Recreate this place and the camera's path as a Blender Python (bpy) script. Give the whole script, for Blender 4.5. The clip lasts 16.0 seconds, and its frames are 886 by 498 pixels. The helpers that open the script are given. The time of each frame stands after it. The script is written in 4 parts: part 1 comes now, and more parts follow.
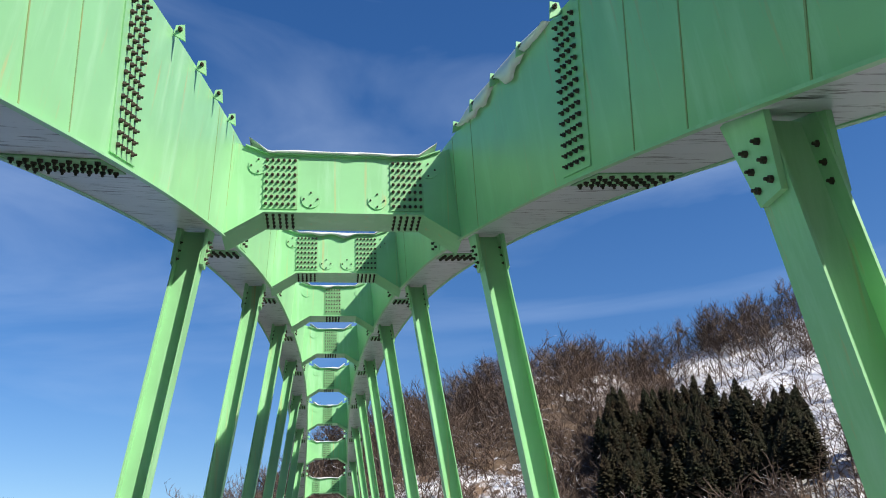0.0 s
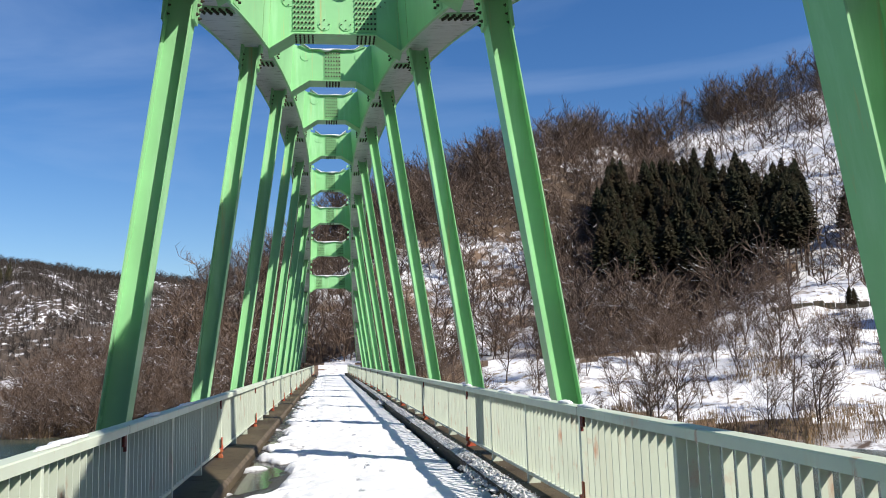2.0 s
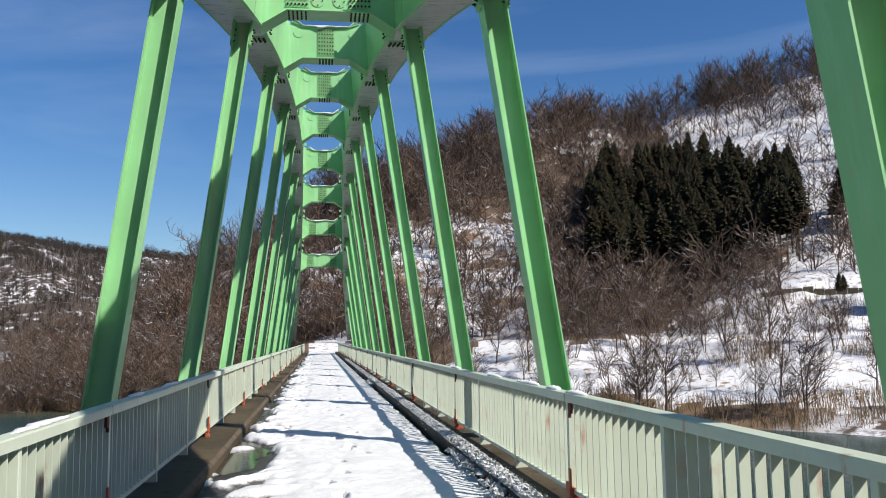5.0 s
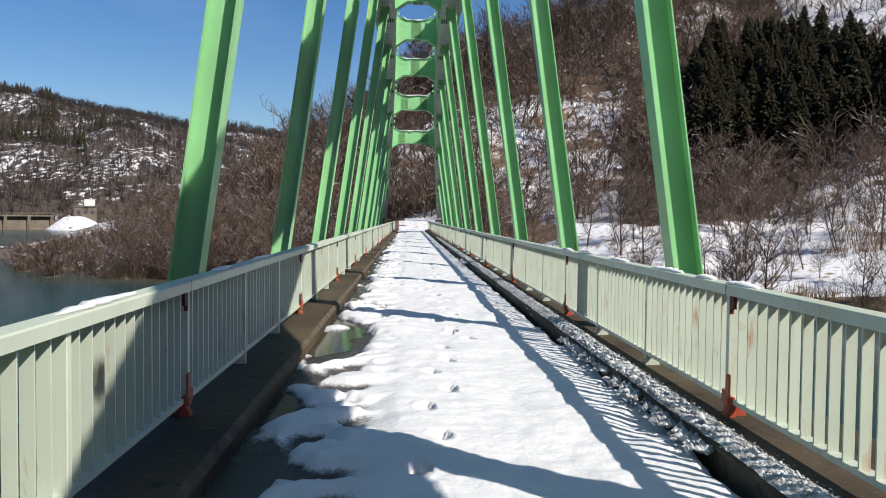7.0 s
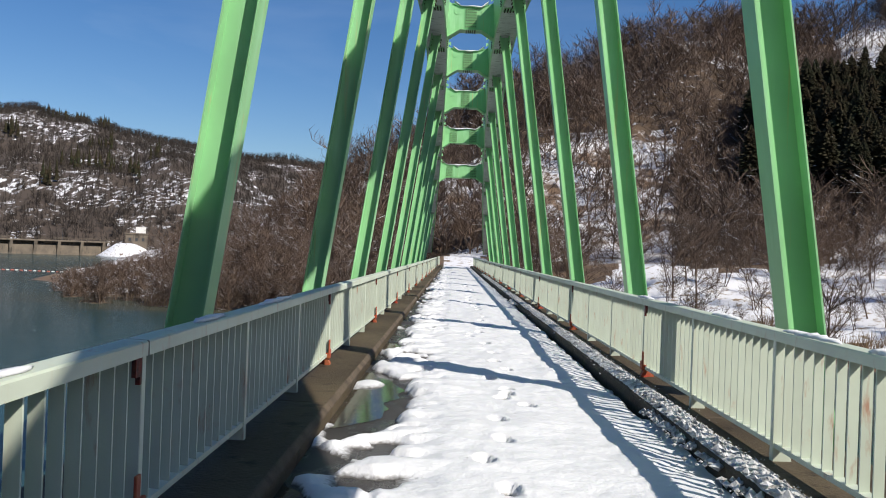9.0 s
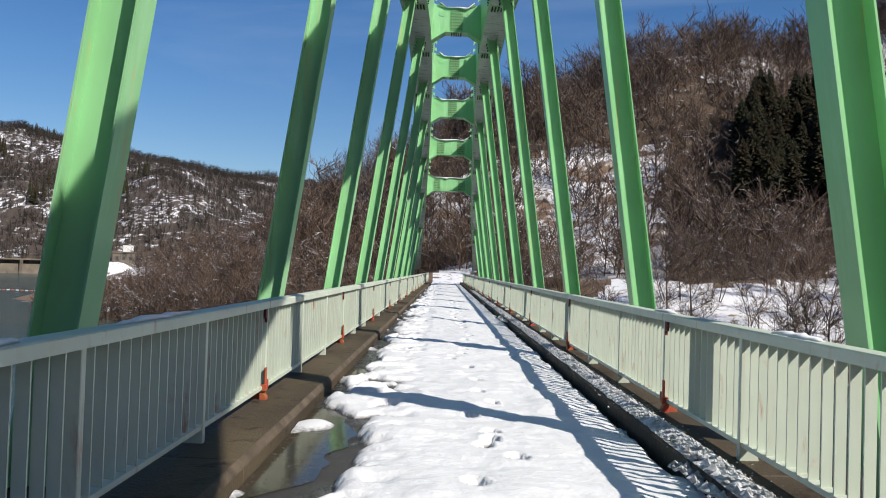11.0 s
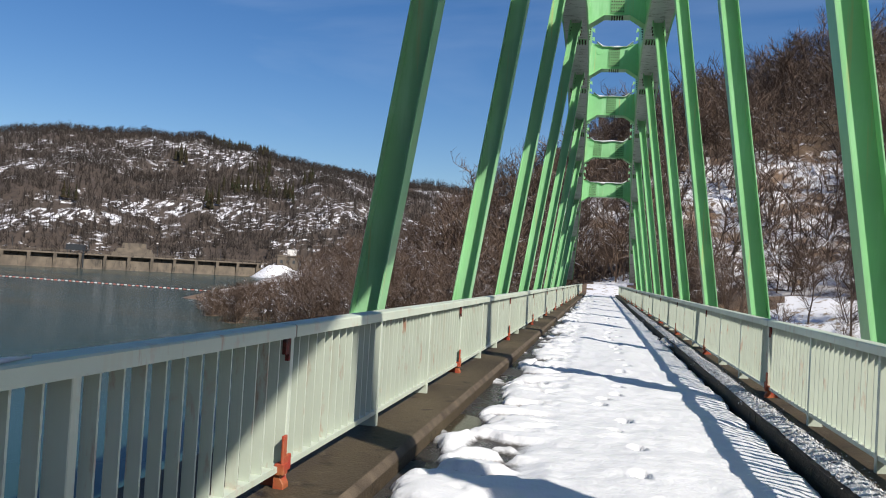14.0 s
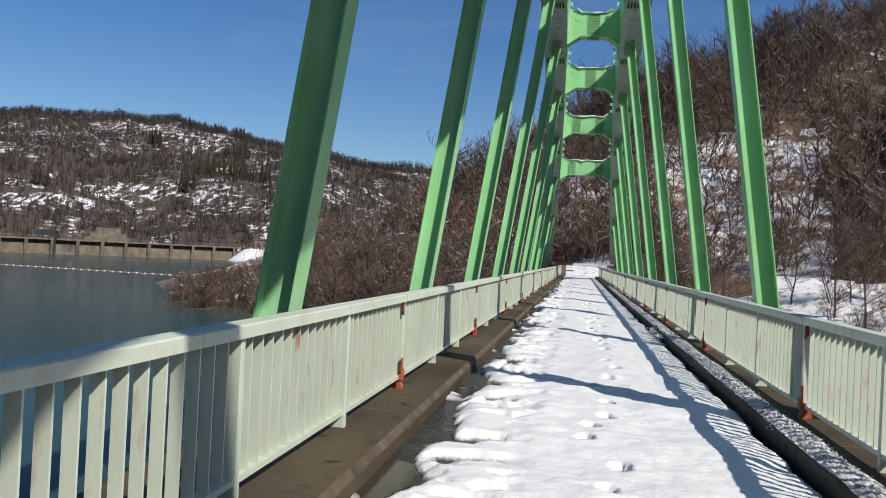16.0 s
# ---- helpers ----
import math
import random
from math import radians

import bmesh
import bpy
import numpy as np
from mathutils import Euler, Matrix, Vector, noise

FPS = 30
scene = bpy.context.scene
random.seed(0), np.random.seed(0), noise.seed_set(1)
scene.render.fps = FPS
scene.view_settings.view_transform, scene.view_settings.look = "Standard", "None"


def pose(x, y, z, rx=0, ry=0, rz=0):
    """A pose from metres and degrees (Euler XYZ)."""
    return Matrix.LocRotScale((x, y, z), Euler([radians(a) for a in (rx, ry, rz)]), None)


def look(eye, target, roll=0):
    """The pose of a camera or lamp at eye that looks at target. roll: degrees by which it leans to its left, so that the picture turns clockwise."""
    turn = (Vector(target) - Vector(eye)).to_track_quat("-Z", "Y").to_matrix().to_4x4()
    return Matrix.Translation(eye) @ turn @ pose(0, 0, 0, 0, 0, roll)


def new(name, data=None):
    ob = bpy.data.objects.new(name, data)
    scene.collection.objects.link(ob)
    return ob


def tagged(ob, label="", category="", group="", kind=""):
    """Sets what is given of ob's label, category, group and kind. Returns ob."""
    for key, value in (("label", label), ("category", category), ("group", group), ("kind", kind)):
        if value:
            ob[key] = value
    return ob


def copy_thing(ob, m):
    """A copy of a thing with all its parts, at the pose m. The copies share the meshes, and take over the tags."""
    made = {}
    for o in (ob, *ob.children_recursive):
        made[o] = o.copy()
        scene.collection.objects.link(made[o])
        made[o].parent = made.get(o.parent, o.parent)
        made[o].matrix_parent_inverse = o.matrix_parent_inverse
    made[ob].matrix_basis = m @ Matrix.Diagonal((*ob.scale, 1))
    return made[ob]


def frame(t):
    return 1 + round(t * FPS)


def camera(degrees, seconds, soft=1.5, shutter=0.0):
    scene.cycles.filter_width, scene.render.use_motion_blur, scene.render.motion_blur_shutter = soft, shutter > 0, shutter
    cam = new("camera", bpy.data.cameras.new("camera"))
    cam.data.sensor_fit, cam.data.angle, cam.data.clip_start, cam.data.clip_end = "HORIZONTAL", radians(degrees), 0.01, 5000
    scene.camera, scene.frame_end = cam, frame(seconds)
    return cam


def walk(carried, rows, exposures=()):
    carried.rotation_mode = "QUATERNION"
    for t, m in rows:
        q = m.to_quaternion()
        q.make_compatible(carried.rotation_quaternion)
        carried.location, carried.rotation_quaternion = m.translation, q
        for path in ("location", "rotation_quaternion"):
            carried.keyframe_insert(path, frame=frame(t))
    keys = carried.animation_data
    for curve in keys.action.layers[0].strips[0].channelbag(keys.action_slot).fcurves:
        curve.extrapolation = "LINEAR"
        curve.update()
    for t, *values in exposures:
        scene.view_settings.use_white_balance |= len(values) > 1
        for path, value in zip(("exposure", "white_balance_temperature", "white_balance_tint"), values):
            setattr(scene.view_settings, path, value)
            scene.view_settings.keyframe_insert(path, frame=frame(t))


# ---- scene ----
cam = camera(55.8, 16.0, 1.0)
# seconds, eye, target, roll
PATH = [
    (0, (-0.291, 2.318, 1.743), (-0.012, 4.138, 2.524), -2.6),
    (0.5, (-0.297, 2.36, 1.738), (-0.007, 4.206, 2.453), -2.0),
    (1, (-0.275, 2.419, 1.718), (0.023, 4.311, 2.291), -1.7),
    (1.5, (-0.31, 2.394, 1.676), (-0.033, 4.333, 2.079), -2.0),
    (2, (-0.27, 2.438, 1.657), (0.005, 4.402, 1.914), -1.8),
    (2.5, (-0.253, 2.441, 1.661), (0.042, 4.407, 1.876), -1.8),
    (3, (-0.282, 2.419, 1.66), (0.004, 4.385, 1.894), -1.5),
    (3.2, (-0.282, 2.418, 1.654), (-0.004, 4.384, 1.895), -1.5),
    (5.3, (-0.232, 2.581, 1.698), (0.062, 4.55, 1.888), -0.9),
    (5.5, (-0.241, 2.687, 1.678), (0.053, 4.66, 1.824), -1.1),
    (6, (-0.345, 3.076, 1.664), (-0.117, 5.062, 1.717), -1.0),
    (6.5, (-0.381, 3.393, 1.619), (-0.254, 5.389, 1.599), -0.6),
    (7, (-0.385, 3.823, 1.645), (-0.301, 5.82, 1.57), 0.6),
    (7.5, (-0.441, 4.27, 1.63), (-0.335, 6.265, 1.55), 2.0),
    (8, (-0.439, 4.705, 1.634), (-0.439, 6.704, 1.563), 1.9),
    (8.5, (-0.425, 5.132, 1.642), (-0.483, 7.131, 1.607), 1.5),
    (9, (-0.439, 5.676, 1.663), (-0.463, 7.676, 1.671), 2.1),
    (9.5, (-0.378, 6.245, 1.663), (-0.402, 8.245, 1.653), 2.6),
    (9.7, (-0.366, 6.455, 1.659), (-0.37, 8.455, 1.637), 2.8),
    (11.8, (-0.179, 8.652, 1.486), (-0.233, 10.649, 1.571), 0.3),
    (12, (-0.201, 8.867, 1.499), (-0.325, 10.863, 1.548), 0.3),
    (12.5, (-0.263, 9.396, 1.524), (-0.451, 11.387, 1.539), 1.0),
    (13, (-0.234, 9.993, 1.514), (-0.557, 11.967, 1.508), 2.3),
    (13.5, (-0.243, 10.6, 1.517), (-0.641, 12.56, 1.567), 3.1),
    (14, (-0.167, 11.183, 1.543), (-0.537, 13.148, 1.599), 3.3),
    (14.5, (-0.124, 11.768, 1.562), (-0.442, 13.739, 1.684), 2.2),
    (15, (-0.111, 12.419, 1.567), (-0.366, 14.399, 1.686), 2.2),
    (15.5, (-0.121, 13.02, 1.583), (-0.505, 14.983, 1.614), 1.8),
    (16, (-0.205, 13.745, 1.595), (-0.525, 15.719, 1.611), 2.8),
]
walk(cam, [(t, look(eye, target, roll)) for t, eye, target, roll in PATH],
     [(0, 0.68), (1.5, 0.64), (3, 0.38), (5.5, 0.38), (7.5, 0.27), (9, 0.24), (12, 0.26), (14, 0.24), (16, 0.12)])

# ---- daylight: clear winter sky, sun high on the right and a little behind ----
SUN_WAY = Vector((0.885, -0.73, 1.0)).normalized()
elev = math.asin(SUN_WAY.z)
world = bpy.data.worlds.new("sky")
scene.world = world
world.use_nodes = True
wn = world.node_tree.nodes
sky = wn.new("ShaderNodeTexSky")
sky.sky_type = "NISHITA"
sky.sun_disc = False
sky.sun_elevation = elev
sky.sun_rotation = math.atan2(SUN_WAY.x, SUN_WAY.y)
sky.altitude, sky.air_density, sky.dust_density, sky.ozone_density = 300, 1.0, 0.7, 3.0
wn["Background"].inputs["Strength"].default_value = 0.086
tone = wn.new("ShaderNodeHueSaturation")
tone.inputs["Hue"].default_value, tone.inputs["Saturation"].default_value = 0.508, 1.29
world.node_tree.links.new(sky.outputs[0], tone.inputs["Color"])
# thin streaks of high cloud
way = wn.new("ShaderNodeTexCoord")
stretch = wn.new("ShaderNodeMapping")
stretch.inputs["Scale"].default_value = (1.0, 1.6, 4.5)
stretch.inputs["Rotation"].default_value = (0.35, 0.2, 0.5)
wisp = wn.new("ShaderNodeTexNoise")
wisp.inputs["Scale"].default_value, wisp.inputs["Detail"].default_value, wisp.inputs["Distortion"].default_value = 1.7, 7, 0.6
thin = wn.new("ShaderNodeMapRange")
thin.inputs["From Min"].default_value, thin.inputs["From Max"].default_value, thin.inputs["To Max"].default_value = 0.51, 0.90, 0.34
veil = wn.new("ShaderNodeMix")
veil.data_type = "RGBA"
veil.inputs["B"].default_value = (5.6, 6.8, 8.8, 1)
for a, b in ((way.outputs["Generated"], stretch.inputs["Vector"]), (stretch.outputs[0], wisp.inputs["Vector"]), (wisp.outputs["Fac"], thin.inputs["Value"]),
             (thin.outputs[0], veil.inputs["Factor"]), (tone.outputs[0], veil.inputs["A"]), (veil.outputs["Result"], wn["Background"].inputs["Color"])):
    world.node_tree.links.new(a, b)
sun_data = bpy.data.lights.new("sun", "SUN")
sun_data.energy, sun_data.angle, sun_data.color = 5.0, radians(0.53), (1.0, 0.93, 0.83)
sun = new("sun", sun_data)
sun.matrix_world = look(SUN_WAY * 100, (0, 0, 0))


# ---- materials ----
def material(name, base, rough=0.6, metal=0.0, var=0.0, scale=3.0, tint=None, bump=0.0, bump_scale=60.0, island=0.0, spec=0.5):
    """A plain surface with broad stains, fine grain and relief, in metres."""
    m = bpy.data.materials.new(name)
    m.use_nodes = True
    t = m.node_tree
    n, l = t.nodes, t.links
    b = n["Principled BSDF"]
    b.inputs["Roughness"].default_value, b.inputs["Metallic"].default_value = rough, metal
    b.inputs["Specular IOR Level"].default_value = spec
    geo = n.new("ShaderNodeNewGeometry")
    broad = n.new("ShaderNodeTexNoise")
    broad.inputs["Scale"].default_value, broad.inputs["Detail"].default_value = scale, 6
    l.new(geo.outputs["Position"], broad.inputs["Vector"])
    ramp = n.new("ShaderNodeValToRGB")
    ramp.color_ramp.elements[0].position, ramp.color_ramp.elements[1].position = 0.32, 0.68
    dark = tint or tuple(c * (1 - var) for c in base)
    ramp.color_ramp.elements[0].color = (*dark, 1)
    ramp.color_ramp.elements[1].color = (*base, 1)
    l.new(broad.outputs["Fac"], ramp.inputs["Fac"])
    colour = ramp.outputs["Color"]
    if island:
        info = n.new("ShaderNodeObjectInfo")
        hsv = n.new("ShaderNodeHueSaturation")
        ma = n.new("ShaderNodeMapRange")
        ma.inputs["To Min"].default_value, ma.inputs["To Max"].default_value = 1 - island, 1 + island
        l.new(info.outputs["Random"], ma.inputs["Value"])
        l.new(ma.outputs[0], hsv.inputs["Value"])
        l.new(colour, hsv.inputs["Color"])
        colour = hsv.outputs["Color"]
    l.new(colour, b.inputs["Base Color"])
    if bump:
        fine = n.new("ShaderNodeTexNoise")
        fine.inputs["Scale"].default_value, fine.inputs["Detail"].default_value = bump_scale, 4
        l.new(geo.outputs["Position"], fine.inputs["Vector"])
        bp = n.new("ShaderNodeBump")
        bp.inputs["Strength"].default_value, bp.inputs["Distance"].default_value = bump, 0.02
        l.new(fine.outputs["Fac"], bp.inputs["Height"])
        l.new(bp.outputs[0], b.inputs["Normal"])
    return m


def layer(m, colour, scale, low, high, stretch=(1, 1, 1), rough=None, up=None):
    """Stains of another colour over a material, by noise, or on faces that look up."""
    t = m.node_tree
    n, l = t.nodes, t.links
    b = n["Principled BSDF"]
    old = b.inputs["Base Color"].links[0].from_socket
    geo = n.new("ShaderNodeNewGeometry")
    mp = n.new("ShaderNodeMapping")
    mp.inputs["Scale"].default_value = stretch
    l.new(geo.outputs["Position"], mp.inputs["Vector"])
    no = n.new("ShaderNodeTexNoise")
    no.inputs["Scale"].default_value, no.inputs["Detail"].default_value, no.inputs["Roughness"].default_value = scale, 8, 0.65
    l.new(mp.outputs[0], no.inputs["Vector"])
    val = no.outputs["Fac"]
    if up is not None:
        sep = n.new("ShaderNodeSeparateXYZ")
        l.new(geo.outputs["Normal"], sep.inputs[0])
        ad = n.new("ShaderNodeMath")
        ad.operation = "MULTIPLY_ADD"
        ad.inputs[1].default_value = up
        l.new(sep.outputs["Z"], ad.inputs[0])
        l.new(val, ad.inputs[2])
        val = ad.outputs[0]
    mr = n.new("ShaderNodeMapRange")
    mr.inputs["From Min"].default_value, mr.inputs["From Max"].default_value = low, high
    l.new(val, mr.inputs["Value"])
    mix = n.new("ShaderNodeMix")
    mix.data_type = "RGBA"
    l.new(mr.outputs[0], mix.inputs["Factor"])
    l.new(old, mix.inputs["A"])
    mix.inputs["B"].default_value = (*colour, 1)
    l.new(mix.outputs["Result"], b.inputs["Base Color"])
    if rough is not None:
        rm = n.new("ShaderNodeMix")
        rm.inputs["A"].default_value, rm.inputs["B"].default_value = b.inputs["Roughness"].default_value, rough
        l.new(mr.outputs[0], rm.inputs["Factor"])
        l.new(rm.outputs["Result"], b.inputs["Roughness"])
    return m


GREEN = material("green paint", (0.285, 0.60, 0.295), 0.36, 0, 0.12, 1.3, bump=0.03, bump_scale=9)
layer(GREEN, (0.37, 0.66, 0.40), 1.1, 0.52, 0.75, (3, 3, 0.35), 0.5)
layer(GREEN, (0.16, 0.30, 0.12), 5.0, 0.70, 0.80, (4, 4, 0.5))
layer(GREEN, (0.50, 0.44, 0.20), 1.6, 0.60, 0.74, (5, 5, 0.12))
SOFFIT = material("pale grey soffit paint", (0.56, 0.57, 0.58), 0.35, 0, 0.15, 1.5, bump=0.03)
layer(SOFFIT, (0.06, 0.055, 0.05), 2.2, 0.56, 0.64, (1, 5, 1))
SEAM = material("stained weld seam", (0.34, 0.36, 0.15), 0.6, 0, 0.5, 3, (0.20, 0.34, 0.16))
BOLT = material("rusty bolt", (0.06, 0.045, 0.03), 0.75, 0.2, 0.4, 30)
PLATE = material("splice plate paint", (0.25, 0.53, 0.25), 0.5, 0, 0.2, 4)
layer(PLATE, (0.22, 0.13, 0.06), 7.0, 0.60, 0.74)
RAIL = material("pale grey green paint", (0.51, 0.57, 0.475), 0.5, 0, 0.10, 2.2, bump=0.03, island=0.03)
layer(RAIL, (0.38, 0.22, 0.15), 3.0, 0.60, 0.72, (3, 3, 0.7))
layer(RAIL, (0.48, 0.50, 0.40), 1.5, 0.55, 0.70, (6, 6, 0.3))
layer(RAIL, (0.47, 0.34, 0.26), 2.3, 0.62, 0.76, (1.5, 1.5, 1.2))
RUST = material("red primer and rust", (0.36, 0.036, 0.02), 0.6, 0, 0.5, 9, (0.33, 0.11, 0.04), 0.2, 90)
OLD_RUST = material("dark rust", (0.19, 0.024, 0.016), 0.8, 0, 0.5, 20, (0.03, 0.018, 0.014), 0.3, 80)
CONCRETE = material("wet brown concrete", (0.098, 0.076, 0.047), 0.7, 0, 0.45, 0.5, (0.040, 0.029, 0.019), 0.5, 45, spec=0.25)
layer(CONCRETE, (0.026, 0.019, 0.013), 4.0, 0.56, 0.66)
layer(CONCRETE, (0.13, 0.105, 0.072), 11.0, 0.58, 0.75)
# paler kerb concrete: the light on the chamfer, put into its colour
LIT_EDGE = material("lit concrete edge", (0.125, 0.095, 0.064), 0.85, 0, 0.55, 4, (0.045, 0.032, 0.021), 0.5, 60)
ASPHALT = material("wet asphalt", (0.06, 0.055, 0.05), 0.55, 0, 0.4, 2.0, (0.035, 0.03, 0.027), 0.5, 120)
layer(ASPHALT, (0.03, 0.03, 0.03), 0.9, 0.47, 0.56, (1, 0.6, 1), 0.05)
SNOW = material("snow", (0.70, 0.71, 0.74), 0.6, 0, 0.04, 3.0, None, 0.35, 40)
DIRTY = material("dirty slush", (0.68, 0.69, 0.71), 0.55, 0, 0.3, 14, (0.22, 0.21, 0.20), 0.6, 30)


def wet_snow():
    """Road snow that turns to grey slush where it lies thin over the asphalt."""
    m = material("melting road snow", (0.70, 0.71, 0.735), 0.55, 0, 0.07, 2.0, None, 0.45, 24)
    t = m.node_tree
    n, l = t.nodes, t.links
    b = n["Principled BSDF"]
    old = b.inputs["Base Color"].links[0].from_socket
    geo = n.new("ShaderNodeNewGeometry")
    sep = n.new("ShaderNodeSeparateXYZ")
    l.new(geo.outputs["Position"], sep.inputs[0])
    no = n.new("ShaderNodeTexNoise")
    no.inputs["Scale"].default_value, no.inputs["Detail"].default_value = 30, 6
    l.new(geo.outputs["Position"], no.inputs["Vector"])
    ad = n.new("ShaderNodeMath")
    ad.operation = "MULTIPLY_ADD"
    ad.inputs[1].default_value = 0.05
    l.new(no.outputs["Fac"], ad.inputs[0])
    l.new(sep.outputs["Z"], ad.inputs[2])
    off, flat, fall = n.new("ShaderNodeMath"), n.new("ShaderNodeMath"), n.new("ShaderNodeMath")
    off.inputs[1].default_value = 0.5
    flat.operation, fall.operation = "MAXIMUM", "MULTIPLY_ADD"
    flat.inputs[1].default_value, fall.inputs[1].default_value = 0.0, 0.04
    l.new(sep.outputs["X"], off.inputs[0])
    l.new(off.outputs[0], flat.inputs[0])
    l.new(flat.outputs[0], fall.inputs[0])
    l.new(ad.outputs[0], fall.inputs[2])
    mr = n.new("ShaderNodeMapRange")
    mr.inputs["From Min"].default_value, mr.inputs["From Max"].default_value = 0.128, 0.158
    l.new(fall.outputs[0], mr.inputs["Value"])
    mix = n.new("ShaderNodeMix")
    mix.data_type = "RGBA"
    mix.inputs["A"].default_value = (0.10, 0.095, 0.09, 1)
    l.new(mr.outputs[0], mix.inputs["Factor"])
    l.new(old, mix.inputs["B"])
    l.new(mix.outputs["Result"], b.inputs["Base Color"])
    return m


ROAD_SNOW = wet_snow()


# ---- helpers for building ----
def part(name, bm, mat, parent=None, label="", smooth=False):
    me = bpy.data.meshes.new(name)
    bm.to_mesh(me)
    bm.free()
    me.materials.append(mat)
    if smooth:
        for p in me.polygons:
            p.use_smooth = True
    ob = new(name, me)
    ob.parent = parent
    if label:
        ob["label"] = label
    return ob


def again(name, me, parent, m=None):
    """Another object on the same mesh."""
    ob = new(name, me)
    ob.parent = parent
    if m is not None:
        ob.matrix_local = m
    return ob


def box(bm, x0, x1, y0, y1, z0, z1):
    v = [bm.verts.new((x, y, z)) for x in (x0, x1) for y in (y0, y1) for z in (z0, z1)]
    for f in ((0, 1, 3, 2), (4, 6, 7, 5), (0, 4, 5, 1), (2, 3, 7, 6), (0, 2, 6, 4), (1, 5, 7, 3)):
        bm.faces.new([v[i] for i in f])
    return v


def bevelled(bm, width=0.006):
    bmesh.ops.recalc_face_normals(bm, faces=bm.faces)
    bmesh.ops.bevel(bm, geom=list(bm.edges), offset=width, segments=1, affect="EDGES")
    return bm


def loft(bm, rings, closed=True):
    """Skin between rings of points with flat end caps."""
    vs = [[bm.verts.new(p) for p in r] for r in rings]
    n = len(vs[0])
    for a, b in zip(vs, vs[1:]):
        for i in range(n):
            bm.faces.new((a[i], a[(i + 1) % n], b[(i + 1) % n], b[i]))
    if closed:
        bm.faces.new(vs[0][::-1])
        bm.faces.new(vs[-1])
    bmesh.ops.recalc_face_normals(bm, faces=bm.faces)
    return vs


def prism(bm, outline, axis, a, b):
    """An outline of (u, v) pushed from a to b along an axis."""
    def p(u, v, w):
        return {"x": (w, u, v), "y": (u, w, v), "z": (u, v, w)}[axis]
    loft(bm, [[p(u, v, w) for u, v in outline] for w in (a, b)])


def thing(name, label, category, group="", at=(0, 0, 0), kind=""):
    return tagged(set_at(new(name), at), label, category, group, kind)


def set_at(ob, at):
    ob.location = at
    return ob


# ---- the bridge's measures ----
CROWN, STEP, TOP, FALL = 44.135, 7.44, 11.55, 0.00486
ROAD_END, ROAD_START = 100.0, -9.0


def rib_low(y):
    return TOP - FALL * (y - CROWN) ** 2 + 0.005 * (y - CROWN)


def rib_in(y):
    return 2.72 - 0.14 * (rib_low(y) - 1) - 0.12 * math.exp(-((y - CROWN) / 11) ** 2)


def node_y(k):
    return CROWN + (k - 5) * STEP


RIB_W, RIB_H, LEAN_IN = 0.92, 1.70, 0.12


# ---- deck, road and kerbs ----
bm = bmesh.new()
box(bm, -3.5, 3.5, ROAD_START, ROAD_END, -0.75, -0.15)
box(bm, -2.25, -0.5, ROAD_START, ROAD_END, -0.15, 0.056)
box(bm, -0.5, 1.44, ROAD_START, ROAD_END, -0.15, -0.03)
box(bm, 1.44, 2.25, ROAD_START, ROAD_END, -0.15, -0.08)
deck = tagged(part("bridge_deck", bm, CONCRETE), "concrete bridge deck slab between the green hangers", "bridge deck", kind="structure")
bm = bmesh.new()
prism(bm, [(-1.6, 0.06), (-0.5, 0.06), (1.44, -0.026), (1.44, 0.022), (-0.5, 0.10), (-1.6, 0.10)], "y", ROAD_START, ROAD_END)
road = tagged(part("road", bm, ASPHALT), "wet dark asphalt road under melting snow", "road", kind="structure")


def kerb(side):
    name = "kerb_left" if side < 0 else "kerb_right"
    root = thing(name, "wet brown concrete kerb below the railing, in long cast lengths", "kerb", kind="structure")
    y, i = ROAD_START, 0
    face = 1.50 if side < 0 else 1.57
    high = 0.25
    while y < ROAD_END:
        y2 = min(y + STEP, ROAD_END)
        bm = bmesh.new()
        prism(bm, [(side * 2.3, -0.075), (side * face, -0.075), (side * face, high - 0.045), (side * (face + 0.035), high), (side * 2.3, high + 0.01)], "y", y + 0.004, y2 - 0.004)
        bevelled(bm, 0.008)
        # sloping faces get the paler concrete, a painted lit edge
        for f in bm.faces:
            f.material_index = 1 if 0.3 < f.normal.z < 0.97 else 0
        part("kerb_length", bm, CONCRETE, root).data.materials.append(LIT_EDGE)
        y, i = y2, i + 1


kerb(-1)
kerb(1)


# ---- snow on the road ----
def fbm(x, y, s, o=4, seed=0.0):
    return noise.fractal(Vector((x * s, y * s, seed)), 0.9, 2.1, o)


# footprints of one walker, as (y, x), then an even trail further on
STEPS_Y = [(8.66, -0.32), (9.45, -0.15), (10.25, -0.22), (11.05, 0.0), (11.76, -0.14), (12.5, 0.04), (13.28, 0.02), (14.12, 0.35), (14.5, 0.15), (14.7, 0.19),
           (15.05, 0.23), (15.85, 0.09), (16.74, 0.33), (17.47, 0.20), (18.48, 0.22), (19.2, 0.05), (19.85, 0.15), (20.7, -0.07), (21.3, -0.03), (21.85, 0.10),
           (22.7, 0.16), (23.6, 0.02), (24.6, 0.22), (25.68, 0.40), (26.36, 0.28), (28.1, 0.28)] + [(29.0 + 0.72 * i, 0.10 * (-1) ** i + 0.2 + 0.12 * math.sin(i * 1.3)) for i in range(24)]
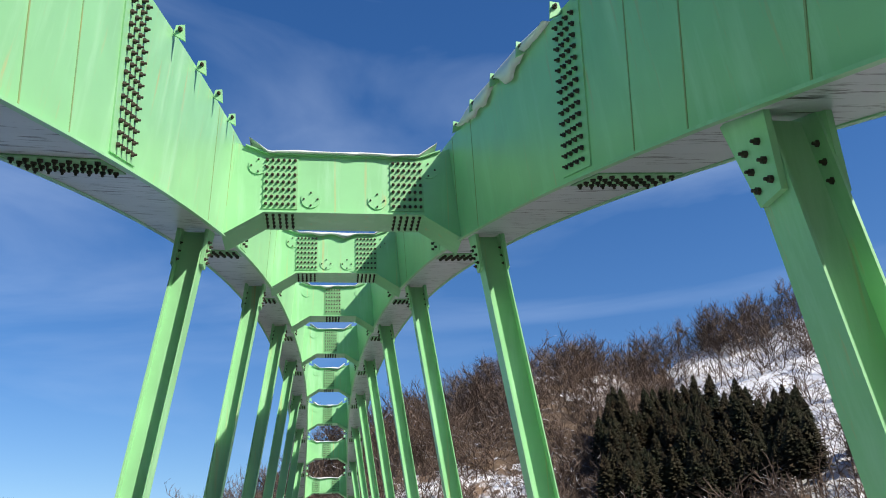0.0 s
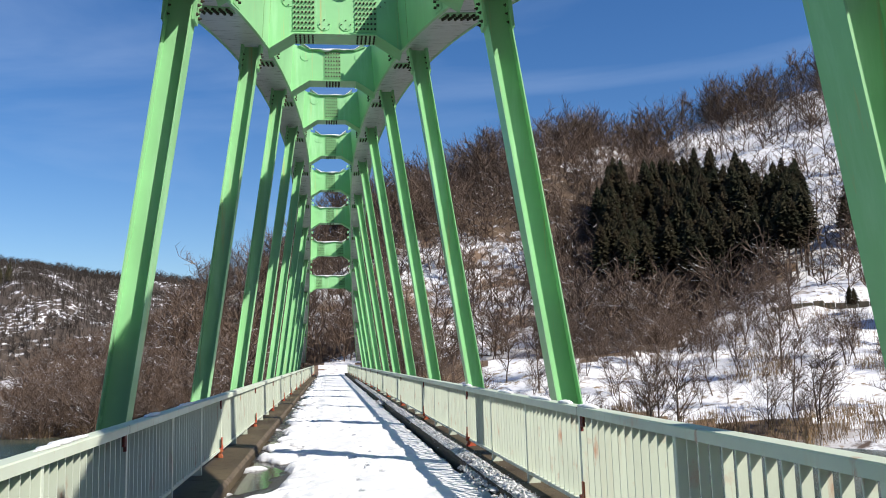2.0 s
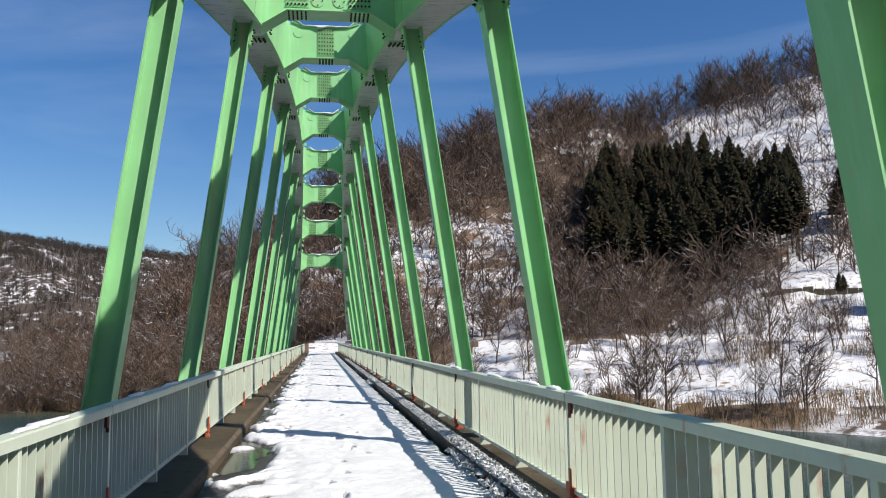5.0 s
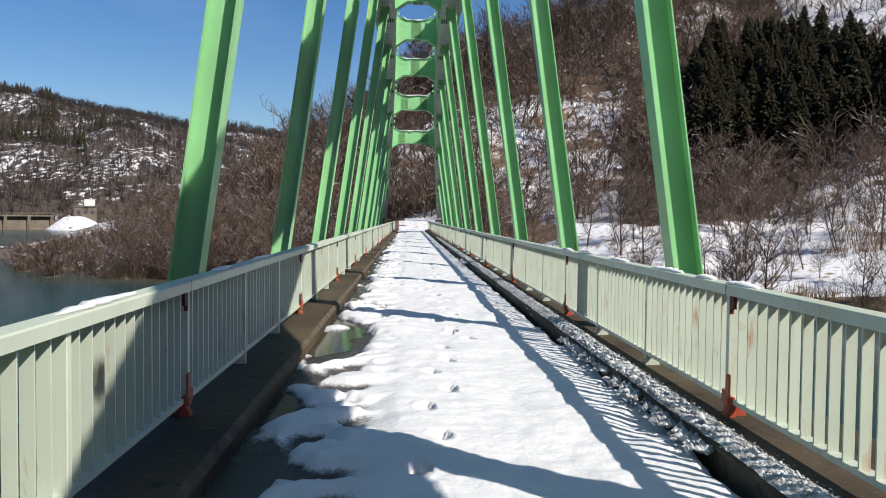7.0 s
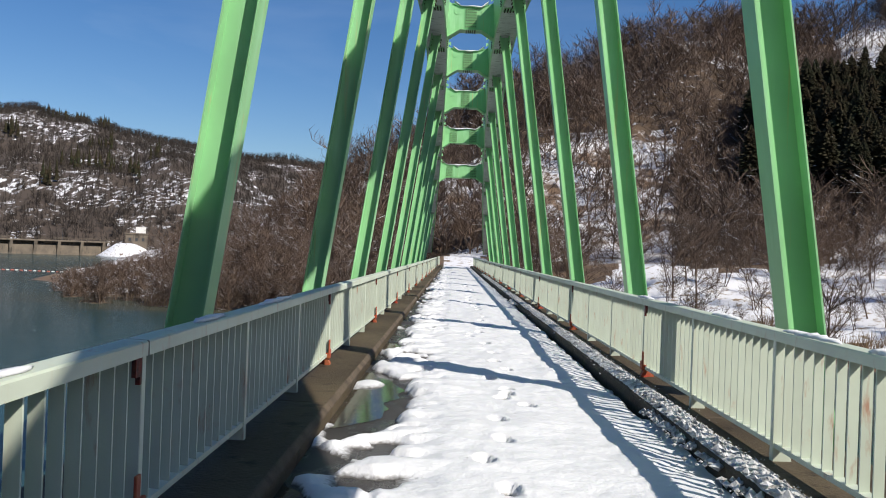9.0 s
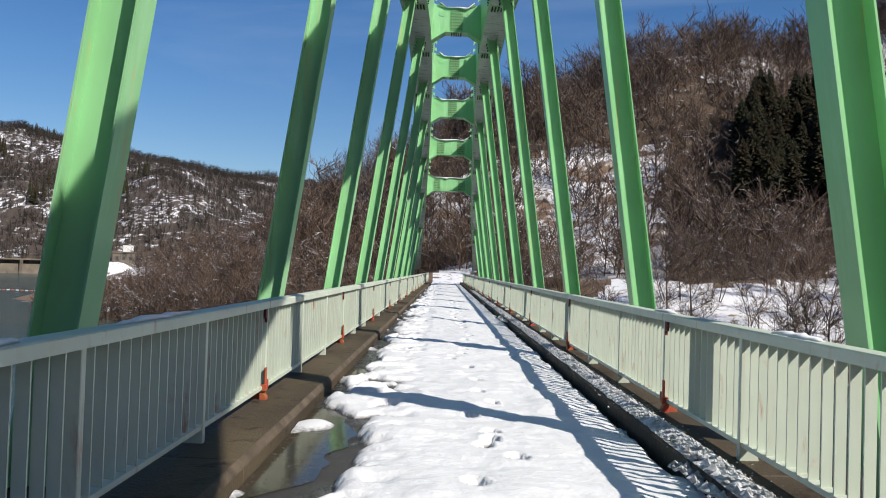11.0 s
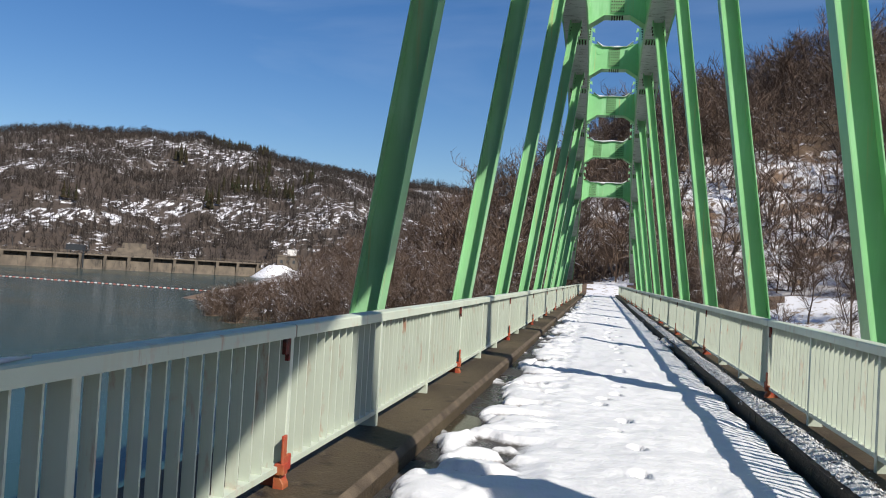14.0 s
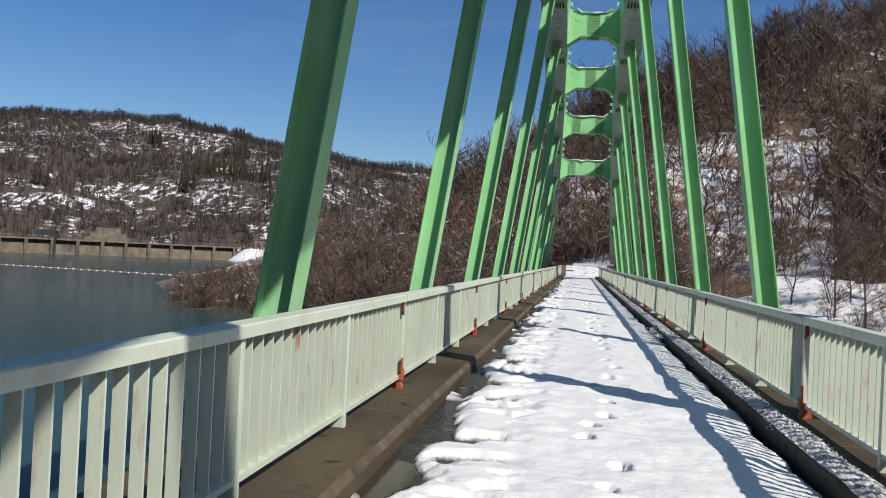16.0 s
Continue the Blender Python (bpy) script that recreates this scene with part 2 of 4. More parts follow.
# how far the snow reaches towards the left kerb
EDGE_Y = [2, 5, 7, 8, 9, 9.8, 10.4, 11.2, 11.7, 12.2, 12.7, 13.6, 14.6, 15.6, 16.05, 16.6, 17.4, 18.2, 19, 19.9, 20.5, 22, 23.5, 25, 26, 27.3, 28.5]
EDGE_X = [-1.1, -1.2, -1.05, -1.2, -1.1, -1.43, -1.15, -1.45, -1.05, -1.42, -1.0, -0.82, -0.88, -0.92, -1.2, -1.45, -1.28, -1.42, -1.12, -1.36, -1.12, -1.32, -1.15, -1.43, -1.15, -1.38, -1.2]
# stretches where slush has slid down and bridges the right-hand gutter
SPILL_Y = [0, 8.6, 9.4, 11.2, 11.6, 12.0, 12.25, 12.6, 13.7, 14.2, 18.0, 30, 31, 33, 34, 100]
SPILL = [0, 0, 1, 1, 0.2, 1, 0.3, 1, 0.9, 0, 0, 0.0, 0.7, 0.7, 0, 0]


def snow_height(x, y):
    """Depth of the snow over the asphalt: tongues and wet gaps along the left kerb, a sharp edge and a groove on the right."""
    tongue = math.sin(y * 4.1 + 2.6 * fbm(0, y, 0.35, 2, 5)) * (0.6 + 0.8 * fbm(0, y, 0.45, 2, 9))
    known = max(0.0, min(1.0, (29 - y) / 2))
    edge_l = -1.22 + (0.24 * fbm(0, y, 0.30, 2, 2.0) + 0.20 * tongue) * (1 - 0.8 * known) + 0.06 * fbm(x, y, 3.0, 3, 8.0) + known * (1.22 + float(np.interp(y, EDGE_Y, EDGE_X)))
    edge_r = 1.50 + 0.035 * fbm(0, y, 1.6, 3, 4.0) + 0.02 * math.sin(y * 2.55 + 2 * fbm(0, y, 0.3, 2, 14.0)) + 0.16 * max(0.0, float(np.interp(y, SPILL_Y, SPILL)) - 0.25 + 0.5 * fbm(x, y, 2.2, 3, 24.0))
    h = 0.088 + 0.030 * fbm(x, y * 0.8, 1.3, 3, 1.0) + 0.014 * fbm(x * 0.7, y, 3.6, 3, 3.0) + 0.007 * fbm(x, y, 9, 3, 6.0)
    wet = max(0.0, min(1.0, (fbm(x * 0.8, y * 1.6, 1.7, 3, 15.0) + 0.07) / 0.20)) * max(0.0, min(1.0, (-0.45 - x) / 0.35)) * max(0.0, min(1.0, (x + 1.32) / 0.18))
    h = h * (1 - 0.9 * wet) - 0.012 * wet
    a = (x - edge_l) / 0.16
    if a < 1:
        if a > 0:
            h *= math.sqrt(max(0.0, 1 - (1 - a) ** 2))
        else:
            lump = fbm(x, y, 1.6, 2, 7.0) - 0.34
            h = -0.02 if lump < 0 else min(0.055, 0.10 * lump ** 0.5 - 0.02)
    b = (edge_r - x) / 0.045
    if b < 1:
        h = h * math.sqrt(max(0.0, 1 - (1 - max(0.0, b)) ** 2)) - (0.16 if b <= 0 else 0)
    for fy, fx in STEPS_Y:
        if abs(y - fy) < 0.24:
            d = ((y - fy) / 0.145) ** 2 + ((x - fx - 0.02 * math.sin(fy * 9)) / 0.075) ** 2
            if d < 2.5:
                h -= 0.125 * max(0.0, 1 - d * d) if d < 1 else 0
                h += 0.009 * math.exp(-((d - 1.35) / 0.35) ** 2)
    return h


def snow_sheet():
    ys, y = [], -9.0
    while y < ROAD_END:
        ys.append(y)
        y += 0.035 if 4 < y < 24 else (0.10 if 0 < y < 50 else 0.35)
    xs = list(np.arange(-1.49, 1.575, 0.031))
    verts = [(x, y, 0.097 - 0.04 * max(0, x + 0.5) + snow_height(x, y)) for y in ys for x in xs]
    n = len(xs)
    faces = [(j * n + i, j * n + i + 1, (j + 1) * n + i + 1, (j + 1) * n + i) for j in range(len(ys) - 1) for i in range(n - 1)]
    me = bpy.data.meshes.new("road_snow")
    me.from_pydata(verts, [], faces)
    for p in me.polygons:
        p.use_smooth = True
    me.materials.append(ROAD_SNOW)
    return tagged(new("road_snow", me), "melting white snow with footprints covering the road", "snow", kind="stuff")


snow_sheet()


def puddle(y0, y1, x1, seed):
    """Meltwater standing between the snow and the kerb."""
    n = 40
    inner, outer = [], []
    for i in range(n + 1):
        u = i / n
        y = y0 + (y1 - y0) * u
        wide = math.sin(math.pi * u) ** 0.5 * (x1 + 1.49) * (0.85 + 0.3 * fbm(0, y, 1.3, 3, seed))
        outer.append((-1.492, y, 0.1055))
        inner.append((-1.488 + max(0.01, wide), y, 0.1055))
    bm = bmesh.new()
    vs = [[bm.verts.new(p) for p in row] for row in (inner, outer)]
    for i in range(n):
        bm.faces.new((vs[0][i], vs[0][i + 1], vs[1][i + 1], vs[1][i]))
    tagged(part("puddle", bm, PUDDLE), "dark shallow meltwater puddle beside the kerb", "puddle", kind="structure")


PUDDLE = material("shallow meltwater over silt", (0.030, 0.030, 0.020), 0.10, 0, 0.4, 3.0, (0.045, 0.036, 0.024), 0.05, 9, spec=0.18)
layer(PUDDLE, (0.045, 0.036, 0.028), 5.0, 0.54, 0.60, (1, 0.6, 1), 0.75)
layer(PUDDLE, (0.10, 0.095, 0.085), 22.0, 0.60, 0.66, (1, 1, 1), 0.8)
for y0, y1, x1, seed in ((12.9, 16.3, -0.88, 60.0), (9.95, 11.1, -1.2, 61.0), (18.5, 19.7, -1.15, 62.0), (5.6, 8.2, -1.0, 63.0)):
    puddle(y0, y1, x1, seed)


# ---- railings ----
PANEL, FIRST = 6.155, 9.68
RAIL_TOP, RAIL_H, RAIL_D = 1.190, 0.072, 0.125
SLATS = 13


def slat_mesh(joined, foot):
    bm = bmesh.new()
    if not joined:
        box(bm, 0, 0.062, -0.006, 0.006, foot + 0.135, RAIL_TOP - RAIL_H + 0.005)
    else:
        for b in range(3):
            for i in range(1, SLATS):
                y = b * PANEL / 3 + i * PANEL / 3 / SLATS
                box(bm, 0.035, 0.097, y - 0.006, y + 0.006, foot + 0.135, RAIL_TOP - RAIL_H + 0.005)
    me = bpy.data.meshes.new("slat")
    bm.to_mesh(me)
    bm.free()
    me.materials.append(RAIL)
    return me


FEET = {-1: 0.25, 1: 0.25}
SLAT = {f: slat_mesh(False, f) for f in FEET.values()}
SLAT_ROW = {f: slat_mesh(True, f) for f in FEET.values()}


def railing_panel(split, foot, way):
    """Built at x = 0 inner face, running to +y, outward to +x."""
    root = thing("railing_panel", "pale grey-green painted steel railing with close flat slats on the kerb", "railing", "railing panels along the bridge")
    L = PANEL
    bm = bmesh.new()
    prism(bm, [(0.0, RAIL_TOP - RAIL_H), (0.0, RAIL_TOP - 0.009), (0.009, RAIL_TOP), (RAIL_D - 0.012, RAIL_TOP + 0.004), (RAIL_D, RAIL_TOP - 0.006), (RAIL_D, RAIL_TOP - RAIL_H), (RAIL_D - 0.008, RAIL_TOP - RAIL_H), (RAIL_D - 0.008, RAIL_TOP - 0.02), (0.008, RAIL_TOP - 0.02), (0.008, RAIL_TOP - RAIL_H)], "y", 0.009, L - 0.009)
    part("top_rail", bm, RAIL, root)
    bm = bmesh.new()
    prism(bm, [(0.03, foot + 0.10), (0.10, foot + 0.10), (0.10, foot + 0.14), (0.03, foot + 0.135)], "y", 0.006, L - 0.006)
    part("bottom_rail", bm, RAIL, root)
    for b in range(3):
        y = b * L / 3
        bm = bmesh.new()
        prism(bm, [(0.02, foot + 0.05), (0.02, RAIL_TOP - RAIL_H), (0.12, RAIL_TOP - RAIL_H), (0.12, foot + 0.05)], "y", y - 0.026, y + 0.026)
        bevelled(bm, 0.004)
        part("post", bm, RAIL, root)
        bm = bmesh.new()
        prism(bm, [(0.02, -0.01), (0.02, 0.05), (0.02, 0.11), (0.125, 0.11), (0.16, 0.0), (0.16, -0.01)], "y", y - 0.032, y + 0.032)
        for v in bm.verts:
            v.co.z += foot
        bevelled(bm, 0.004)
        part("post_foot", bm, RUST if b == 0 else RAIL, root, "rust-red primed post foot" if b == 0 else "")
    bm = bmesh.new()
    box(bm, 0.0, 0.016, 0.04, 0.095, foot + 0.13, foot + 0.31)
    box(bm, -0.002, 0.02, -0.03, 0.08, foot + 0.10, foot + 0.19)
    box(bm, -0.008, 0.05, 0.03, 0.10, foot + 0.085, foot + 0.15)
    prism(bm, [(-0.006, foot - 0.005), (-0.006, foot + 0.03), (0.03, foot + 0.09), (0.06, foot + 0.09), (0.06, foot - 0.005)], "y", 0.0, 0.085)
    for v in bm.verts:
        v.co.y *= way
    bevelled(bm, 0.004)
    part("joint_bracket", bm, RUST, root, "rust-red joint bracket")
    bm = bmesh.new()
    box(bm, 0.012, 0.034, 0.05, 0.125, RAIL_TOP - 0.165, RAIL_TOP - RAIL_H)
    box(bm, 0.012, 0.034, 0.05, 0.075, RAIL_TOP - 0.205, RAIL_TOP - 0.16)
    for v in bm.verts:
        v.co.y *= way
    bmesh.ops.recalc_face_normals(bm, faces=bm.faces)
    part("joint_sleeve", bm, OLD_RUST, root, "rust-red sleeve under the top rail")
    bm = bmesh.new()
    box(bm, 0.004, RAIL_D - 0.005, -0.012, 0.012, RAIL_TOP - RAIL_H, RAIL_TOP - 0.003)
    part("joint_cover", bm, OLD_RUST, root, "dark rusted joint between two top rails")
    if split:
        for b in range(3):
            for i in range(1, SLATS):
                again("slat", SLAT[foot], root, pose(0.035, b * L / 3 + i * L / 3 / SLATS, 0))
    else:
        tagged(again("slat_row", SLAT_ROW[foot], root), kind="stuff")
    return root


for side in (-1, 1):
    bases = {}
    for k in range(-3, 15):
        y = FIRST + k * PANEL
        near = True
        m = pose(1.88, y, 0) if side > 0 else pose(-1.88, y + PANEL, 0, 0, 0, 180)
        if near not in bases:
            bases[near] = railing_panel(near, FEET[side], -side)
            bases[near].matrix_basis = m
        else:
            copy_thing(bases[near], m)


# ---- crumbs of ploughed slush along the right-hand gutter ----
def crumbs():
    rng = random.Random(3)
    vs, fs = [], []
    for i in range(21000):
        y = 2.0 + 62 * rng.random() ** 1.6
        u = rng.gauss(0, 0.07)
        r = rng.uniform(0.005, 0.018) * (1.3 if abs(u) < 0.07 else 0.8)
        x, z = 1.685 + u + 0.03 * fbm(0, y, 0.6, 2, 16.0), 0.25 + 0.035 * max(0, 1 - abs(u) / 0.12) * rng.random() ** 0.5
        spill = float(np.interp(y, SPILL_Y, SPILL))
        if spill > 0.5 and rng.random() < 0.35:
            x -= rng.uniform(0.05, 0.20)
            r *= rng.uniform(1.2, 2.4)
        if x < 1.57:
            if spill < 0.5 and (rng.random() < 0.6 or fbm(0, y, 0.55, 2, 17.0) < 0.1):
                continue
            z = 0.19 - 0.02 * rng.random() if spill > 0.5 else z - (1.57 - x) * 0.8
        k = len(vs)
        for p in ((1, 0, 0), (-1, 0, 0), (0, 1, 0), (0, -1, 0), (0, 0, 1), (0, 0, -1)):
            s = r * rng.uniform(0.6, 1.4)
            vs.append((x + p[0] * s, y + p[1] * s * 1.3, z + p[2] * s * 0.8))
        for a, b in ((0, 2), (2, 1), (1, 3), (3, 0)):
            fs += [(k + a, k + b, k + 4), (k + b, k + a, k + 5)]
    me = bpy.data.meshes.new("slush_crumbs")
    me.from_pydata(vs, [], fs)
    me.materials.append(DIRTY)
    tagged(new("slush_crumbs", me), "grey crumbs of ploughed slush along the gutter", "snow", kind="stuff")


crumbs()


def slush_strip():
    """Ploughed slush lying along the edge of the right-hand kerb."""
    ys = list(np.arange(1.0, 60.0, 0.045))
    xs = list(np.arange(1.565, 1.83, 0.024))
    n = len(xs)
    vs = []
    for y in ys:
        c, w = 1.685 + 0.03 * fbm(0, y, 0.6, 2, 16.0), 0.105 + 0.03 * fbm(0, y, 1.1, 2, 18.0)
        for x in xs:
            u = abs(x - c) / w
            vs.append((x, y, 0.246 + max(-0.01, 0.032 * (1 - u * u) + 0.014 * fbm(x, y, 9, 3, 19.0) + 0.012 * fbm(x, y, 30, 2, 22.0))))
    fs = [(j * n + i, j * n + i + 1, (j + 1) * n + i + 1, (j + 1) * n + i) for j in range(len(ys) - 1) for i in range(n - 1)]
    me = bpy.data.meshes.new("slush_strip")
    me.from_pydata(vs, [], fs)
    me.materials.append(DIRTY)
    tagged(new("slush_strip", me), "rough grey-white slush ploughed along the kerb edge", "snow", kind="stuff")


slush_strip()


# ---- thin snow left on the top rails ----
def rail_snow(side, y, length, seed):
    rng = random.Random(seed)
    bm = bmesh.new()
    n = 14
    rings = []
    for i in range(n + 1):
        u = i / n
        w = 0.048 * math.sin(math.pi * min(1, max(0.0, u))) ** 0.4 * rng.uniform(0.7, 1.1) + 0.004
        h = 0.022 * math.sin(math.pi * u) ** 0.5 * rng.uniform(0.6, 1.2) + 0.002
        c = side * (1.95 + rng.gauss(0, 0.006))
        rings.append([(c - w, y + u * length, RAIL_TOP + 0.0), (c - w * 0.7, y + u * length, RAIL_TOP + h), (c + w * 0.7, y + u * length, RAIL_TOP + 0.006 + h), (c + w, y + u * length, RAIL_TOP + 0.004)])
    loft(bm, rings)
    tagged(part("rail_snow", bm, SNOW, None, smooth=True), "thin strip of old snow on the railing top", "snow", "snow on the railings")


for i, (side, y, length) in enumerate(((-1, 5.2, 1.6), (-1, 7.6, 1.1), (1, 9.3, 0.5), (1, 10.1, 0.35), (1, 10.8, 0.9), (1, 12.6, 0.7), (-1, 10.6, 0.6), (-1, 12.2, 1.4), (1, 15.6, 0.8))):
    rail_snow(side, y, length, i)


# ---- arch ribs ----
def ring(side, y):
    w, z = rib_in(y), rib_low(y)
    g = math.atan(-2 * FALL * (y - CROWN))
    h = RIB_H - 0.12 * max(0.0, 7.5 - y)
    c, s = math.cos(g), math.sin(g)
    pts = [(w, 0.0), (w - LEAN_IN, h), (w + RIB_W - LEAN_IN, h + 0.05), (w + RIB_W, 0.03)]
    return [(side * x, y - s * u, z + c * u) for x, u in pts]


def rib_bounds():
    b = [-8.0]
    for k in range(0, 12):
        b.append(node_y(k) - SPLICE)
    return [y for y in b] + [90.0]


SPLICE = 5.2


def bolt_mesh(r=0.021, h=0.05):
    bm = bmesh.new()
    bmesh.ops.create_cone(bm, cap_ends=True, segments=6, radius1=r * 1.25, radius2=r * 1.25, depth=h * 0.5, matrix=Matrix.Translation((0, 0, h * 0.25)))
    bmesh.ops.create_cone(bm, cap_ends=True, segments=6, radius1=r * 0.7, radius2=r * 0.6, depth=h * 0.6, matrix=Matrix.Translation((0, 0, h * 0.75)))
    me = bpy.data.meshes.new("bolt")
    bm.to_mesh(me)
    bm.free()
    me.materials.append(BOLT)
    return me


BOLT_ME = bolt_mesh()


def bolts_on(parent, places, normal, split):
    """Bolts on a plate: objects of their own, or one joined part further off."""
    q = Vector(normal).to_track_quat("Z", "Y").to_matrix().to_4x4()
    if split:
        for p in places:
            again("bolt", BOLT_ME, parent, Matrix.Translation(p) @ q)
        return
    bm = bmesh.new()
    for p in places:
        m = Matrix.Translation(p) @ q
        v = [bm.verts.new(m @ Vector((0.026 * math.cos(a), 0.026 * math.sin(a), z))) for z in (0, 0.05) for a in (0, 1.57, 3.14, 4.71)]
        for i in range(4):
            bm.faces.new((v[i], v[(i + 1) % 4], v[4 + (i + 1) % 4], v[4 + i]))
        bm.faces.new(v[4:])
    tagged(part("bolt_field", bm, BOLT, parent), kind="stuff")


def quad_plate(name, corners, normal, thick, parent, mat):
    n = Vector(normal).normalized() * thick
    bm = bmesh.new()
    a = [Vector(c) for c in corners]
    loft(bm, [[p - n * 0.3 for p in a], [p + n for p in a]])
    return part(name, bm, mat, parent)


def arch_rib(side):
    root = thing("arch_rib", "green painted steel box arch rib curving over the road", "arch rib", "arch ribs of the bridge")
    bounds = rib_bounds()
    for a, b in zip(bounds, bounds[1:]):
        n = max(2, int((b - a) / 1.2))
        bm = bmesh.new()
        loft(bm, [ring(side, a + (b - a) * i / n) for i in range(n + 1)])
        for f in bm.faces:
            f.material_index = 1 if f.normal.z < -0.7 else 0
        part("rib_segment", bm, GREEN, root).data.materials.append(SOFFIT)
    # bottom flange lips along both lower edges
    ys = np.linspace(-8, 90, 100)
    for q, dx in ((0, -0.05), (3, 0.05)):
        bm = bmesh.new()
        rings = []
        for y in ys:
            x, yy, z = ring(side, y)[q]
            o = side * dx
            rings.append([(x - o * 0.2, yy, z - 0.015), (x + o, yy, z - 0.015), (x + o, yy, z + 0.012), (x - o * 0.2, yy, z + 0.012)])
        loft(bm, rings)
        part("flange_lip", bm, GREEN, root)
    # splices
    for k in range(0, 12):
        yc = node_y(k) - SPLICE
        near = k in (0, 1)
        r0, r1 = ring(side, yc - 0.36), ring(side, yc + 0.36)
        def at(q0, q1, u, v):
            a = Vector(r0[q0]).lerp(Vector(r0[q1]), u)
            b = Vector(r1[q0]).lerp(Vector(r1[q1]), u)
            return a.lerp(b, v)
        inward = (-side, 0, 0)
        plate = quad_plate("splice_plate", [at(0, 1, 0.04, 0), at(0, 1, 0.96, 0), at(0, 1, 0.96, 1), at(0, 1, 0.04, 1)], inward, 0.014, root, GREEN)
        pts = [at(0, 1, 0.09 + 0.82 * i / 13, v) - Vector((side * 0.014, 0, 0)) for i in range(14) for v in ((0.2, 0.4, 0.6, 0.8) if near else (0.3, 0.7))]
        bolts_on(plate, pts, inward, near)
        if k < 4:
            for d in (1.25, 2.1, 3.4):
                s0, s1 = ring(side, yc - d - 0.008), ring(side, yc - d + 0.008)
                quad_plate("weld_seam", [Vector(s0[0]), Vector(s0[1]), Vector(s1[1]), Vector(s1[0])], inward, 0.005, root, SEAM)
        down = (0, 0, -1)
        lower = quad_plate("lower_splice_plate", [at(0, 3, 0.06, 0), at(0, 3, 0.94, 0), at(0, 3, 0.94, 1), at(0, 3, 0.06, 1)], down, 0.016, root, PLATE)
        pts = [at(0, 3, 0.12 + 0.76 * i / 6, v) - Vector((0, 0, 0.016)) for i in range(7) for v in (0.15, 0.38, 0.62, 0.85)]
        bolts_on(lower, pts, down, near)
    # lifting lugs on the upper inner edge
    for k in range(0, 10):
        for j in range(5):
            y = node_y(k) - 0.5 - j * 1.15
            x, yy, z = ring(side, y)[1]
            bm = bmesh.new()
            prism(bm, [(0, -0.02), (0.02, 0.10), (0.11, 0.11), (0.13, -0.10)], "y", -0.012, 0.012)
            for v in bm.verts:
                v.co.x *= -side
            bmesh.ops.recalc_face_normals(bm, faces=bm.faces)
            lug = part("lug", bm, GREEN, root)
            lug.location = (x, yy, z - 0.03)
            # a dark bolt head stands in for the hole through the lug
            if k < 3:
                again("bolt", BOLT_ME, lug, Matrix.Translation((-side * 0.07, -0.012, 0.04)) @ pose(0, 0, 0, 90, 0, 0))
    return root


arch_rib(-1)
arch_rib(1)


# ---- cross beams ----
def disc(bm, r, depth, n=18):
    loft(bm, [[(r * math.cos(6.2832 * i / n), -d, r * math.sin(6.2832 * i / n)) for i in range(n)] for d in (0, depth)])


def cover_mesh():
    bm = bmesh.new()
    disc(bm, 0.155, 0.016)
    me = bpy.data.meshes.new("cover_disc")
    bm.to_mesh(me)
    bm.free()
    me.materials.append(GREEN)
    return me


COVER = cover_mesh()


